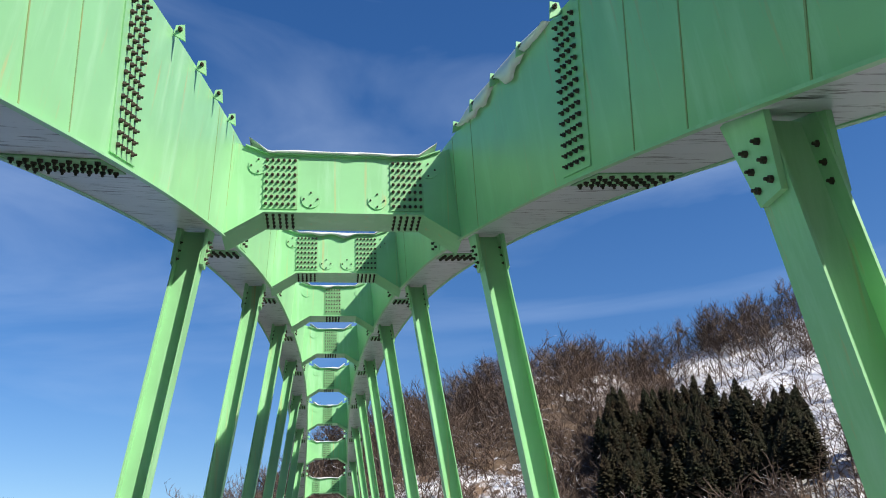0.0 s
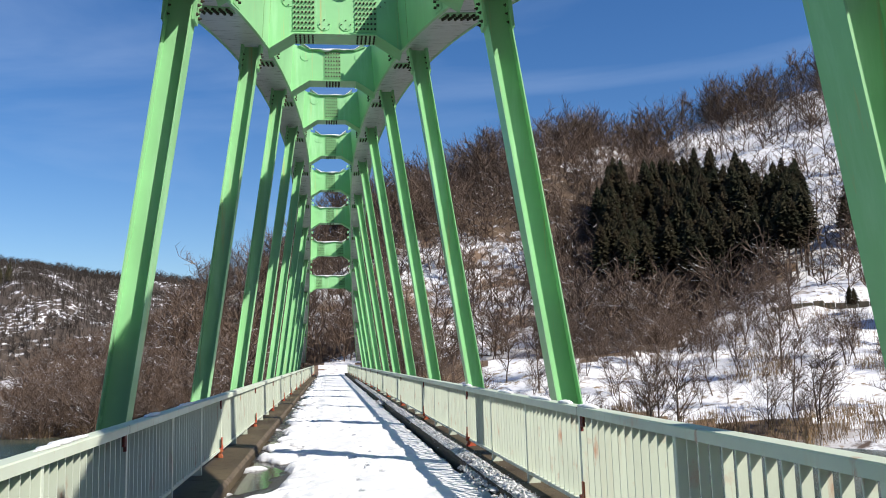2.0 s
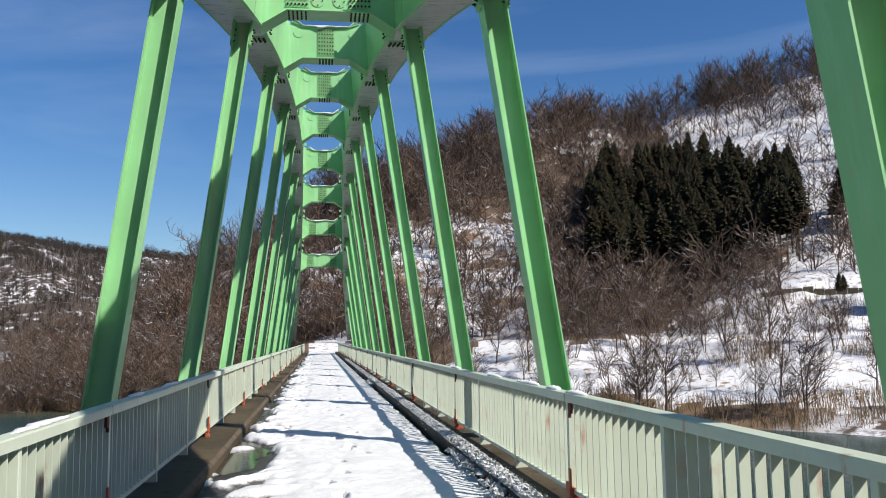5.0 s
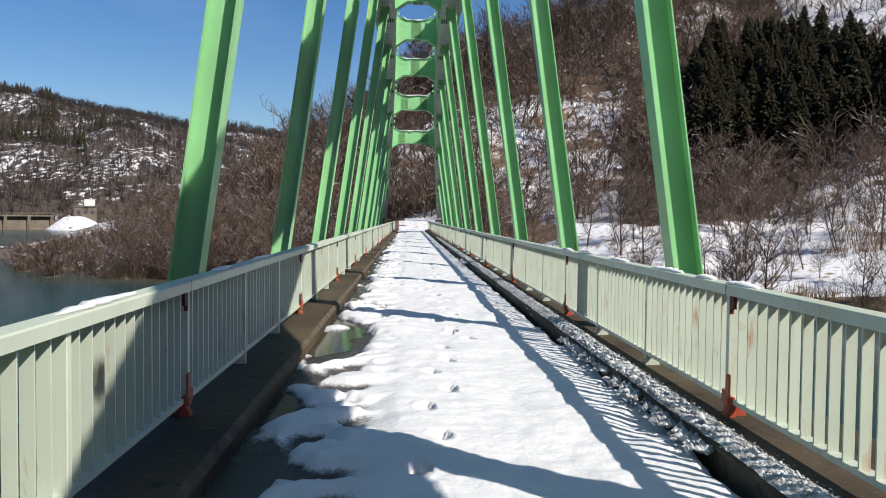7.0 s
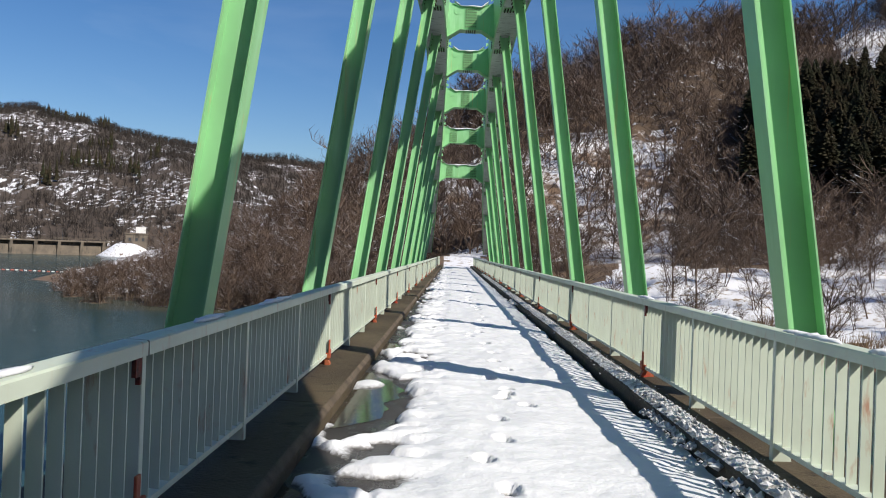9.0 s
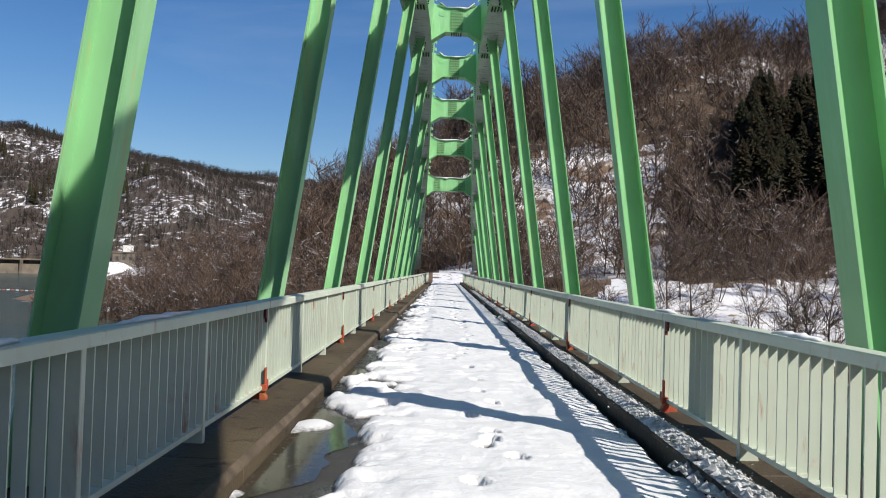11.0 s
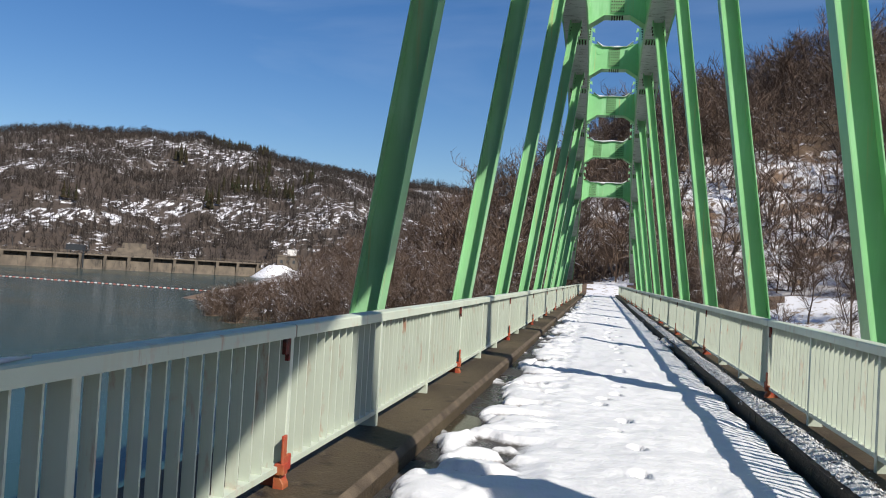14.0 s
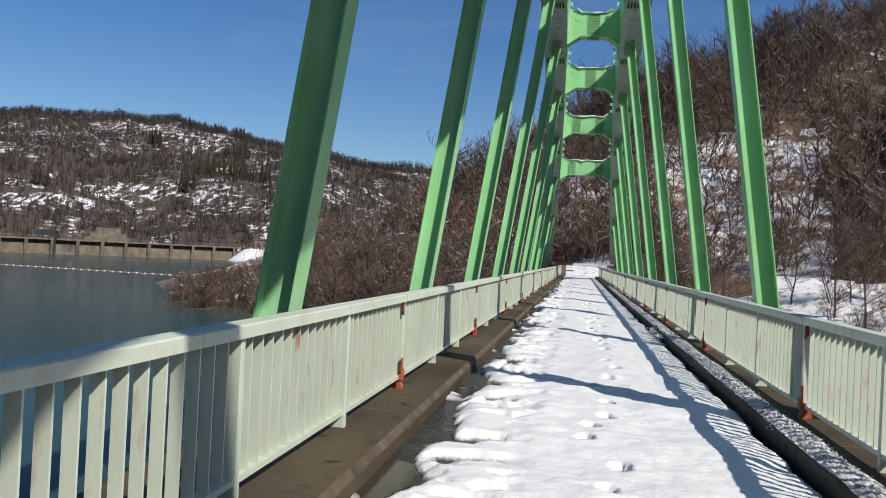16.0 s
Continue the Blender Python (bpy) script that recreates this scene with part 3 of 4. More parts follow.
def cross_beam(k):
    y, z, w = node_y(k), rib_low(node_y(k)), rib_in(node_y(k))
    root = thing("cross_beam", "green painted steel cross beam with bolted splices between the arch ribs", "cross beam", "cross beams between the ribs", (0, y, z))
    h0, h1 = 0.42, 1.42
    wt = w - LEAN_IN * 0.9
    fl = w - 0.62
    ft = w - 0.66
    outline = [(-w, 0.02), (-fl, h0), (fl, h0), (w, 0.02), (wt, RIB_H - 0.05), (wt - 0.18, RIB_H - 0.13), (ft, h1), (-ft, h1), (-wt + 0.18, RIB_H - 0.13), (-wt, RIB_H - 0.05)]
    bm = bmesh.new()
    prism(bm, outline, "y", 0, 0.55)
    part("beam_body", bm, GREEN, root)
    bm = bmesh.new()
    for pts in ([(-w, 0.0), (-fl, h0 - 0.02), (fl, h0 - 0.02), (w, 0.0)],):
        low = [(x, zz - 0.02) for x, zz in pts]
        prism(bm, pts + low[::-1], "y", -0.06, 0.61)
    part("bottom_flange", bm, GREEN, root)
    bm = bmesh.new()
    pts = [(-wt + 0.18, RIB_H - 0.13), (-ft, h1), (ft, h1), (wt - 0.18, RIB_H - 0.13)]
    prism(bm, [(x, zz + 0.02) for x, zz in pts] + pts[::-1], "y", -0.05, 0.6)
    part("top_flange", bm, GREEN, root)
    double = k in (1, 2, 8, 9)
    spots = [-fl + 0.24, fl - 0.24] if double else [0.0]
    near = k in (1, 2)
    for s in spots:
        bm = bmesh.new()
        box(bm, s - 0.27, s + 0.27, -0.014, 0.0, h0 + 0.04, h1 - 0.03)
        plate = part("splice_plate", bm, PLATE, root)
        pts = [(s - 0.22 + 0.44 * i / 5, -0.014, h0 + 0.12 + (h1 - h0 - 0.22) * j / 6) for i in range(6) for j in range(7)]
        bolts_on(plate, pts, (0, -1, 0), near)
        pts = [(s - 0.2 + 0.4 * i / 4, 0.03 + 0.14 * j, h0 - 0.04) for i in range(5) for j in range(4)]
        bolts_on(plate, pts, (0, 0, -1), near)
    for x, zz in ((-fl - 0.12, h0 + 0.80), (fl + 0.12, h0 + 0.80)) + (((-fl + 0.72, h0 + 0.22), (fl - 0.72, h0 + 0.22)) if double else ()):
        c = again("cover_disc", COVER, root, Matrix.Translation((x, 0, zz)))
        if near:
            for q in range(4):
                again("bolt", BOLT_ME, c, Matrix.Translation((0.11 * math.cos(q * 1.571 + 1.571), -0.016, 0.11 * math.sin(q * 1.571 + 1.571))) @ pose(0, 0, 0, 90) @ Matrix.Diagonal((0.6, 0.6, 0.6, 1)))
    # snow cap
    bm = bmesh.new()
    n = 40
    rings = []
    for i in range(n + 1):
        u = -1 + 2 * i / n
        x = u * (ft + 0.32)
        base = h1 + 0.022 + max(0, abs(x) - ft) * 0.8
        t = 0.10 * (0.55 + 0.45 * noise.noise(Vector((x * 2, k * 3.1, 0)))) * (1 - abs(u) ** 6)
        hang = max(0.0, 0.22 * noise.noise(Vector((x * 2.2 + 5, k * 1.7, 3))) ) * (1 - u ** 4)
        rings.append([(x, -0.075, base - hang), (x, -0.09, base + t * 0.5), (x, 0.0, base + t), (x, 0.5, base + t), (x, 0.58, base + t * 0.3), (x, 0.58, base), (x, -0.045, base)])
    loft(bm, rings)
    cap = tagged(part("beam_snow", bm, SNOW, None, smooth=True), "strip of white snow overhanging the top of a green cross beam", "snow", "snow on the cross beams")
    cap.location = (0, y, z)


for k in range(1, 10):
    cross_beam(k)


# ---- hangers ----
def hanger(k, side):
    y = node_y(k) - 0.37
    foot, high = -0.16, rib_low(y) - 0.02
    x0, x1 = 2.85 + 0.14 * 1.16, 2.85 - 0.14 * (high - 1.0)
    root = thing("hanger", "green painted steel H-section hanger leaning in to the arch", "hanger", "hangers of the arch", (side * x0, y, foot))
    run = Vector((side * (x1 - x0), 0, high - foot))
    def slab(name, a, b, y0, y1):
        bm = bmesh.new()
        loft(bm, [[(side * x + run.x * t, yy, run.z * t) for x, yy in ((a, y0), (b, y0), (b, y1), (a, y1))] for t in (0, 1)])
        return part(name, bm, GREEN, root)
    slab("inner_flange", 0.0, 0.018, -0.17, 0.17)
    slab("outer_flange", 0.342, 0.36, -0.17, 0.17)
    slab("web", 0.018, 0.342, -0.009, 0.009)
    # joint at the rib
    for q in (-0.05, 0.36):
        bm = bmesh.new()
        xs = side * q + run.x
        prism(bm, [(-0.26, 0.10), (0.26, 0.10), (0.13, -0.55), (-0.13, -0.55)], "x", xs, xs + side * 0.045)
        for v in bm.verts:
            v.co.z += run.z
            v.co.x -= run.x / run.z * (run.z - v.co.z)
        plate = part("gusset", bm, GREEN, root)
        bolts_on(plate, [(xs - side * 0.0 - run.x / run.z * d, yy, run.z - d) for d in (0.2, 0.33, 0.46) for yy in (-0.08, 0.08)], (-side, 0, 0), k < 3)
    return root


for k in range(0, 11):
    for side in (-1, 1):
        hanger(k, side)


# ---- snow lying along the upper edge of one rib ----
def rib_snow(side, y0, y1, seed):
    bm = bmesh.new()
    n = int((y1 - y0) / 0.09)
    rings = []
    for i in range(n + 1):
        y = y0 + (y1 - y0) * i / n
        x, yy, z = ring(side, y)[1]
        end = min(1, 6 * min(i / n, 1 - i / n))
        t = (0.09 + 0.06 * noise.noise(Vector((y * 1.3, seed, 0)))) * end
        hang = max(0.0, 0.13 + 0.34 * noise.noise(Vector((y * 1.5, seed, 4))) + 0.1 * noise.noise(Vector((y * 6, seed, 4)))) * end
        o = side
        rings.append([(x - o * 0.03, yy, z - hang), (x - o * 0.09, yy, z - hang * 0.4), (x - o * 0.06, yy, z + t * 0.8), (x + o * 0.10, yy, z + t), (x + o * 0.4, yy, z + t * 0.6), (x + o * 0.5, yy, z + 0.02), (x + o * 0.01, yy, z + 0.002)])
    loft(bm, rings)
    tagged(part("rib_snow", bm, SNOW, None, smooth=True), "ragged bank of snow overhanging the edge of the rib", "snow", "snow on the ribs")


rib_snow(1, 9.6, 13.9, 1.0)
rib_snow(1, 16.5, 21.0, 2.0)
rib_snow(-1, 17.0, 21.0, 3.0)


# ---- valley: banks, hills and lake ----
LAKE = -6.0
AZ = [-180, -150, -110, -80, -60, -45, -34, -28, -24, -19, -14, -9, -6, -2, 2, 5, 9, 14, 19, 23, 26, 32, 40, 55, 80, 110, 150, 180]
SHORE = [14, 16, 60, 140, 200, 210, 200, 190, 101, 103, 102, 98, 96, 94, 92, 90, 86, 80, 76, 74, 73, 71, 66, 60, 50, 40, 18, 14]
RIDGE_R = [130, 130, 200, 300, 400, 420, 330, 220, 170, 165, 165, 165, 170, 175, 180, 185, 190, 195, 205, 215, 222, 225, 225, 200, 170, 150, 130, 130]
# the unseen ridge behind is added height that holds back sky light
RIDGE_Z = [70, 60, 25, -8, -9, -9, -9, -9, -4.6, 0, 5, 12, 17, 24, 32, 37, 43, 49, 53, 53, 60, 66, 65, 64, 64, 62, 68, 70]
FAR_AZ = [-180, -90, -60, -45, -39, -35, -31, -27, -24.7, -22, -18.3, -14.5, -11, 0, 30, 60, 180]
FAR_Z = [60, 80, 100, 111, 113, 121, 124, 126, 119, 115, 108, 100, 98, 60, 60, 60, 60]
PROFILE_S = [0.0, 0.155, 0.26, 0.46, 0.63, 0.82, 1.0]
PROFILE_H = [0.0, 0.08, 0.135, 0.245, 0.45, 0.75, 1.0]


def land(x, y):
    """Height of the ground."""
    r = math.hypot(x, y)
    az = math.degrees(math.atan2(x, y))
    r0, r1, zr = np.interp(az, AZ, SHORE), np.interp(az, AZ, RIDGE_R), np.interp(az, AZ, RIDGE_Z)
    low = LAKE - 2.5
    s = (r - r0) / (r1 - r0)
    if s < 0:
        z = max(low, LAKE - 0.3 + s * 20)
    elif s <= 1:
        z = LAKE - 0.3 + (zr - LAKE) * float(np.interp(s, PROFILE_S, PROFILE_H))
        z += min(1.0, s * 3) * (2.2 * fbm(x, y, 0.035, 4, 20.0) + 0.35 * fbm(x, y, 0.2, 3, 21.0))
    else:
        z = LAKE - 0.3 + (zr - LAKE) * (1 - 0.35 * min(1, (s - 1) / 0.8)) + 2.2 * fbm(x, y, 0.035, 4, 20.0)
        if az < -14:
            z -= min(8.0, (s - 1) * 9)
    fs = (r - 500) / 380
    if fs > 0:
        fz = float(np.interp(az, FAR_AZ, FAR_Z))
        f = fz * min(1.0, fs) ** 0.8 + LAKE + 16 * fbm(x, y, 0.006, 4, 30.0) * min(1, fs * 2.5) * (1 - 0.75 * min(1, fs)) + 3 * fbm(x, y, 0.03, 3, 31.0) + 11 * fbm(az * 0.13, r * 0.0012, 1.0, 2, 33.0) * max(0.0, fs * (1 - fs)) * 4
        z = max(z, f) if r > r1 or zr < 0 else z
    # the near abutment behind the start of the bridge, and the far one
    if y < -7:
        z = max(z, min(0.05, -6.3 + (-7 - y) * 2.0)) if abs(x) < 60 else z
    if y > 97 and abs(x) < 7:
        t = 1 - max(0, abs(x) - 2.2) / 4.8
        z = z + (max(0.06, 0.06 + (y - 108) * 0.09) - z) * max(0, min(1, t)) * max(0, min(1, (y - 97) / 3)) * (1 if y < 120 else max(0, 1 - (y - 120) / 20))
    return z


def hill_material():
    m = material("snowy hillside", (0.74, 0.75, 0.78), 0.75, 0, 0.05, 0.2, None, 0.4, 1.5)
    layer(m, (0.115, 0.078, 0.052), 0.014, 0.46, 0.53)
    layer(m, (0.17, 0.11, 0.065), 0.055, 0.50, 0.56)
    layer(m, (0.09, 0.062, 0.045), 0.30, 0.50, 0.58)
    layer(m, (0.20, 0.14, 0.08), 1.3, 0.56, 0.66)
    return m


HILL = hill_material()
FIELD = material("open snow with dry stalks", (0.74, 0.75, 0.78), 0.7, 0, 0.05, 0.2, None, 0.4, 1.5)
layer(FIELD, (0.22, 0.16, 0.09), 1.1, 0.54, 0.63)
layer(FIELD, (0.15, 0.10, 0.07), 0.25, 0.63, 0.70)

LITTER = material("brown leaf litter with snow patches", (0.13, 0.085, 0.05), 0.9, 0, 0.5, 0.4, (0.07, 0.05, 0.035), 0.5, 2)
layer(LITTER, (0.70, 0.71, 0.74), 0.35, 0.61, 0.66)


SCAR = material("steep snow slope with brown earth showing", (0.74, 0.75, 0.78), 0.75, 0, 0.05, 0.2, None, 0.4, 1.5)
layer(SCAR, (0.20, 0.13, 0.08), 0.16, 0.50, 0.58)
layer(SCAR, (0.13, 0.09, 0.06), 0.75, 0.52, 0.60)
layer(SCAR, (0.10, 0.07, 0.05), 2.5, 0.55, 0.63)
FAR_HILL = material("distant wooded slope", (0.048, 0.035, 0.027), 0.9, 0, 0.4, 0.01, (0.033, 0.026, 0.021), 0.3, 1)
layer(FAR_HILL, (0.74, 0.75, 0.79), 0.011, 0.53, 0.59)
layer(FAR_HILL, (0.78, 0.79, 0.82), 0.045, 0.575, 0.625)
layer(FAR_HILL, (0.06, 0.044, 0.033), 0.17, 0.42, 0.48, (1.6, 1.6, 0.25))


FAR_SNOW = material("snowy clearing on a far slope", (0.74, 0.75, 0.79), 0.8, 0, 0.06, 0.05, None, 0.3, 1)
layer(FAR_SNOW, (0.050, 0.037, 0.029), 0.22, 0.44, 0.50, (1.3, 0.5, 0.5))
layer(FAR_SNOW, (0.06, 0.045, 0.034), 0.035, 0.50, 0.56)


def clearing(x, y):
    """Open snowy ground between the woods of the far hills."""
    a = math.degrees(math.atan2(x, y))
    return fbm(x, y, 0.013, 4, 70.0) + 0.14 * (-25 < a < -10) + 0.35 * fbm(x, y, 0.05, 3, 71.0) > 0.24


def in_cedars(a, r):
    return 18.3 < a < 31.2 and 138 < r < 178 - 2.2 * abs(a - 24)


def in_field(a, r):
    return a > 22.5 and 79 < r < 126


def in_scar(a, r):
    return 4.2 < a < 14.2 and 116 < r < 162


def in_meadow(a, r):
    return 6 < a < 24 and 84 < r < 107


def terrain():
    azs = list(np.arange(-180, -42, 3.0)) + list(np.arange(-42, 45, 0.4)) + list(np.arange(45, 180, 3.0))
    rs = [6.0]
    while rs[-1] < 4200:
        r = rs[-1]
        rs.append(r + (1.8 if 60 < r < 240 else 11.0 if 480 < r < 900 else max(1.8, r * 0.035)))
    verts = [(r * math.sin(radians(a)), r * math.cos(radians(a)), land(r * math.sin(radians(a)), r * math.cos(radians(a)))) for r in rs for a in azs]
    n = len(azs)
    faces = [(j * n + i, j * n + (i + 1) % n, (j + 1) * n + (i + 1) % n, (j + 1) * n + i) for j in range(len(rs) - 1) for i in range(n)]
    verts.append((0, 0, LAKE - 2.5))
    c = len(verts) - 1
    faces += [(c, (i + 1) % n, i) for i in range(n)]
    me = bpy.data.meshes.new("ground")
    me.from_pydata(verts, [], faces)
    for p in me.polygons:
        p.use_smooth = True
    me.materials.append(HILL)
    me.materials.append(FIELD)
    me.materials.append(LITTER)
    me.materials.append(FAR_HILL)
    me.materials.append(SCAR)
    me.materials.append(FAR_SNOW)
    for p in me.polygons:
        c = p.center
        a, r = math.degrees(math.atan2(c.x, c.y)), math.hypot(c.x, c.y)
        a, r = a + 1.6 * fbm(c.x, c.y, 0.06, 4, 40.0), r + 9 * fbm(c.x, c.y, 0.05, 4, 41.0)
        open_snow = in_field(a, r) or in_scar(a, r) or in_meadow(a, r) or (a > 23.5 and 172 < r < 228) or (a > 30.8 and 124 < r < 180) or (abs(c.x - 0.3 - 0.05 * (c.y - 100)) < 2.4 + 1.2 * fbm(0, c.y, 0.2, 2, 3.0) and 94 < c.y < 132)
        # past 58 degrees the ground is unseen, browned to lessen bounced light
        litter = -34 < a < -2 and r < 150 or 4 < a < 24 and r < 81 or 14 < a < 25 and 107 < r < 185 or -2 < a < 14 and 162 < r < 200 or (abs(a) > 58 and r < 420)
        p.material_index = 4 if in_scar(a, r) else 1 if open_snow else (2 if litter else ((5 if r > 540 and clearing(c.x, c.y) else 3) if r > 480 else 0))
    return tagged(new("ground", me), "snowy wooded valley sides with bare brown earth showing, and added unseen hills behind", "ground", kind="structure")


terrain()


def water_material():
    m = material("turbid lake water", (0.026, 0.060, 0.062), 0.16, 0, 0.2, 0.008, (0.022, 0.052, 0.054), 0.5, 0.5, spec=0.05)
    # olive bands: the hills' reflection painted into the water colour
    layer(m, (0.075, 0.075, 0.052), 0.012, 0.50, 0.60, (0.35, 1.4, 1))
    m.node_tree.nodes["Principled BSDF"].inputs["IOR"].default_value = 1.33
    return m


bm = bmesh.new()
bmesh.ops.create_circle(bm, cap_ends=True, segments=64, radius=900, matrix=Matrix.Translation((0, 0, LAKE)))
tagged(part("water", bm, water_material()), "dark still reservoir water", "lake", kind="structure")

# ---- trees ----
BARK = material("bare twigs", (0.115, 0.074, 0.049), 0.85, 0, 0.35, 0.05, (0.074, 0.050, 0.037))
layer(BARK, (0.70, 0.71, 0.74), 0.5, 1.26, 1.48, (1, 1, 1), None, 1.0)
BARK_FAR = material("distant bare woods", (0.040, 0.030, 0.023), 0.9, 0, 0.35, 0.01, (0.026, 0.021, 0.017))
CEDAR = material("dark cedar foliage", (0.023, 0.028, 0.013), 0.9, 0, 0.4, 0.3, (0.038, 0.026, 0.013), spec=0.2)
layer(CEDAR, (0.75, 0.76, 0.78), 1.2, 1.50, 1.58, (1, 1, 1), None, 1.0)
TRUNK = material("cedar bark", (0.10, 0.07, 0.05), 0.9, 0, 0.3, 2)


class Sticks:
    """Tapered three-sided sticks, gathered for one mesh."""
    def __init__(self):
        self.v, self.f = [], []

    def stick(self, a, b, ra, rb, sides=3):
        d = (b - a)
        i = len(self.v)
        if sides == 2:
            s = d.cross(Vector((0.3, 0.5, 0.81))).normalized()
            self.v += [a - s * ra, a + s * ra, b + s * rb, b - s * rb]
            self.f.append((i, i + 1, i + 2, i + 3))
            return
        q = d.to_track_quat("Z", "Y")
        for p, r in ((a, ra), (b, rb)):
            for k in range(sides):
                t = 6.2832 * k / sides
                self.v.append(p + q @ Vector((r * math.cos(t), r * math.sin(t), 0)))
        for k in range(sides):
            self.f.append((i + k, i + (k + 1) % sides, i + sides + (k + 1) % sides, i + sides + k))

    def add(self, other, m):
        i = len(self.v)
        self.v += [m @ p for p in other.v]
        self.f += [tuple(i + k for k in f) for f in other.f]

    def mesh(self, name, mat):
        me = bpy.data.meshes.new(name)
        me.from_pydata([tuple(p) for p in self.v], [], self.f)
        me.materials.append(mat)
        return me


def grow(st, rng, p, way, length, r, depth, sides=3):
    """One branch and, by chance, its boughs."""
    n = 3 if depth > 1 else 2
    for i in range(n):
        way = (way + Vector((rng.gauss(0, 0.16), rng.gauss(0, 0.16), rng.gauss(0.06, 0.1)))).normalized()
        q = p + way * length / n
        st.stick(p, q, r * (1 - 0.55 * i / n), r * (1 - 0.55 * (i + 1) / n), sides)
        if depth > 0 and (i > 0 or depth < 3):
            for _ in range(rng.choice((2, 2, 3)) if depth < 3 else 3):
                side = Vector((rng.gauss(0, 1), rng.gauss(0, 1), rng.gauss(0.35, 0.5))).normalized()
                w = (way * 0.75 + side * 0.8).normalized()
                grow(st, rng, p.lerp(q, rng.random()), w, length * rng.uniform(0.45, 0.7), r * 0.55, depth - 1, 2 if depth == 1 else 3)
        p = q


def bare_tree(seed, height, depth, stems=1, sides=5, thick=1.0):
    rng = random.Random(seed)
    trunk, crown = Sticks(), Sticks()
    for s in range(stems):
        p = Vector((rng.gauss(0, 0.12) * (stems > 1), rng.gauss(0, 0.12) * (stems > 1), -0.3))
        lean = Vector((rng.gauss(0, 0.10 + 0.16 * (stems > 1)), rng.gauss(0, 0.10 + 0.16 * (stems > 1)), 1)).normalized()
        r, n = thick * height * 0.013 / stems ** 0.5, 5
        for i in range(n):
            lean = (lean + Vector((rng.gauss(0, 0.08), rng.gauss(0, 0.08), 0.05))).normalized()
            q = p + lean * height / n * 0.85
            trunk.stick(p, q, r * (1 - 0.16 * i), r * (1 - 0.16 * (i + 1)), sides)
            if i >= 1:
                for _ in range(3):
                    a = rng.uniform(0, 6.28)
                    w = Vector((math.cos(a), math.sin(a), rng.uniform(0.4, 1.1))).normalized()
                    grow(crown, rng, p.lerp(q, rng.random()), w, height * rng.uniform(0.22, 0.38) * (1.1 - 0.1 * i), r * 0.42, depth, 3 if depth else 2)
            p = q
    return trunk, crown


def scatter(rng, az0, az1, r0, r1, test=None):
    while True:
        a, r = rng.uniform(az0, az1), math.sqrt(rng.uniform(r0 * r0, r1 * r1))
        x, y = r * math.sin(radians(a)), r * math.cos(radians(a))
        z = land(x, y)
        if z > LAKE - 0.05 and not (abs(x) < 6.5 and y < 125) and (test is None or test(a, r, x, y)):
            return x, y, z, a, r


# near trees, each a thing of its own
KINDS = []
for i in range(8):
    t, c = bare_tree(100 + i, 1.0 * (6.0, 7.0, 8.0, 6.5, 5.0, 4.5, 7.5, 5.5)[i], 2, (1, 1, 1, 2, 3, 4, 1, 3)[i])
    KINDS.append((t.mesh("trunk", BARK), c.mesh("crown", BARK)))
rng = random.Random(5)


def tree(x, y, z, kind, scale, turn):
    root = thing("bare_tree", "leafless brown tree with traces of snow on its twigs", "tree", "bare trees on the banks", (x, y, z))
    root.scale = (scale, scale, scale)
    root.rotation_euler = (0, 0, turn)
    again("trunk", KINDS[kind][0], root)
    again("crown", KINDS[kind][1], root)


for az0, az1, r0, r1, n in ((-24.4, -4, 98, 135, 130), (4, 40, 76, 118, 145), (-4, 6, 104, 140, 40)):
    for _ in range(n):
        x, y, z, a, r = scatter(rng, az0, az1, r0, r1, lambda a, r, x, y: not ((in_field(a, r) or in_meadow(a, r)) and rng.random() < 0.5) and (a > -18 or r < 113 + (a + 24) * 1.5))
        tree(x, y, z, rng.randrange(8), rng.uniform(0.7, 1.25), rng.uniform(0, 6.28))


def forest(name, count, az0, az1, r0, r1, seed, depth, heights, mat, label, test=None, variants=6, thick=1.0):
    rng = random.Random(seed)
    kinds = []
    for i in range(variants):
        t, c = bare_tree(seed + i, 1.0, depth, 1, 3, thick)
        t.add(c, Matrix.Identity(4))
        kinds.append((np.array([tuple(p) for p in t.v]), t.f))
    vs, fs, base = [], [], 0
    for _ in range(count):
        x, y, z, a, r = scatter(rng, az0, az1, r0, r1, test)
        p, f = kinds[rng.randrange(variants)]
        h, t = rng.uniform(*heights), rng.uniform(0, 6.28)
        c, s = h * math.cos(t), h * math.sin(t)
        q = np.empty_like(p)
        q[:, 0], q[:, 1], q[:, 2] = x + c * p[:, 0] - s * p[:, 1], y + s * p[:, 0] + c * p[:, 1], z + h * p[:, 2]
        vs.append(q)
        fs += [tuple(base + k for k in g) for g in f]
        base += len(p)
    me = bpy.data.meshes.new(name)
    me.from_pydata(np.concatenate(vs).tolist(), [], fs)
    me.materials.append(mat)
    return tagged(new(name, me), label, "woods", kind="stuff")


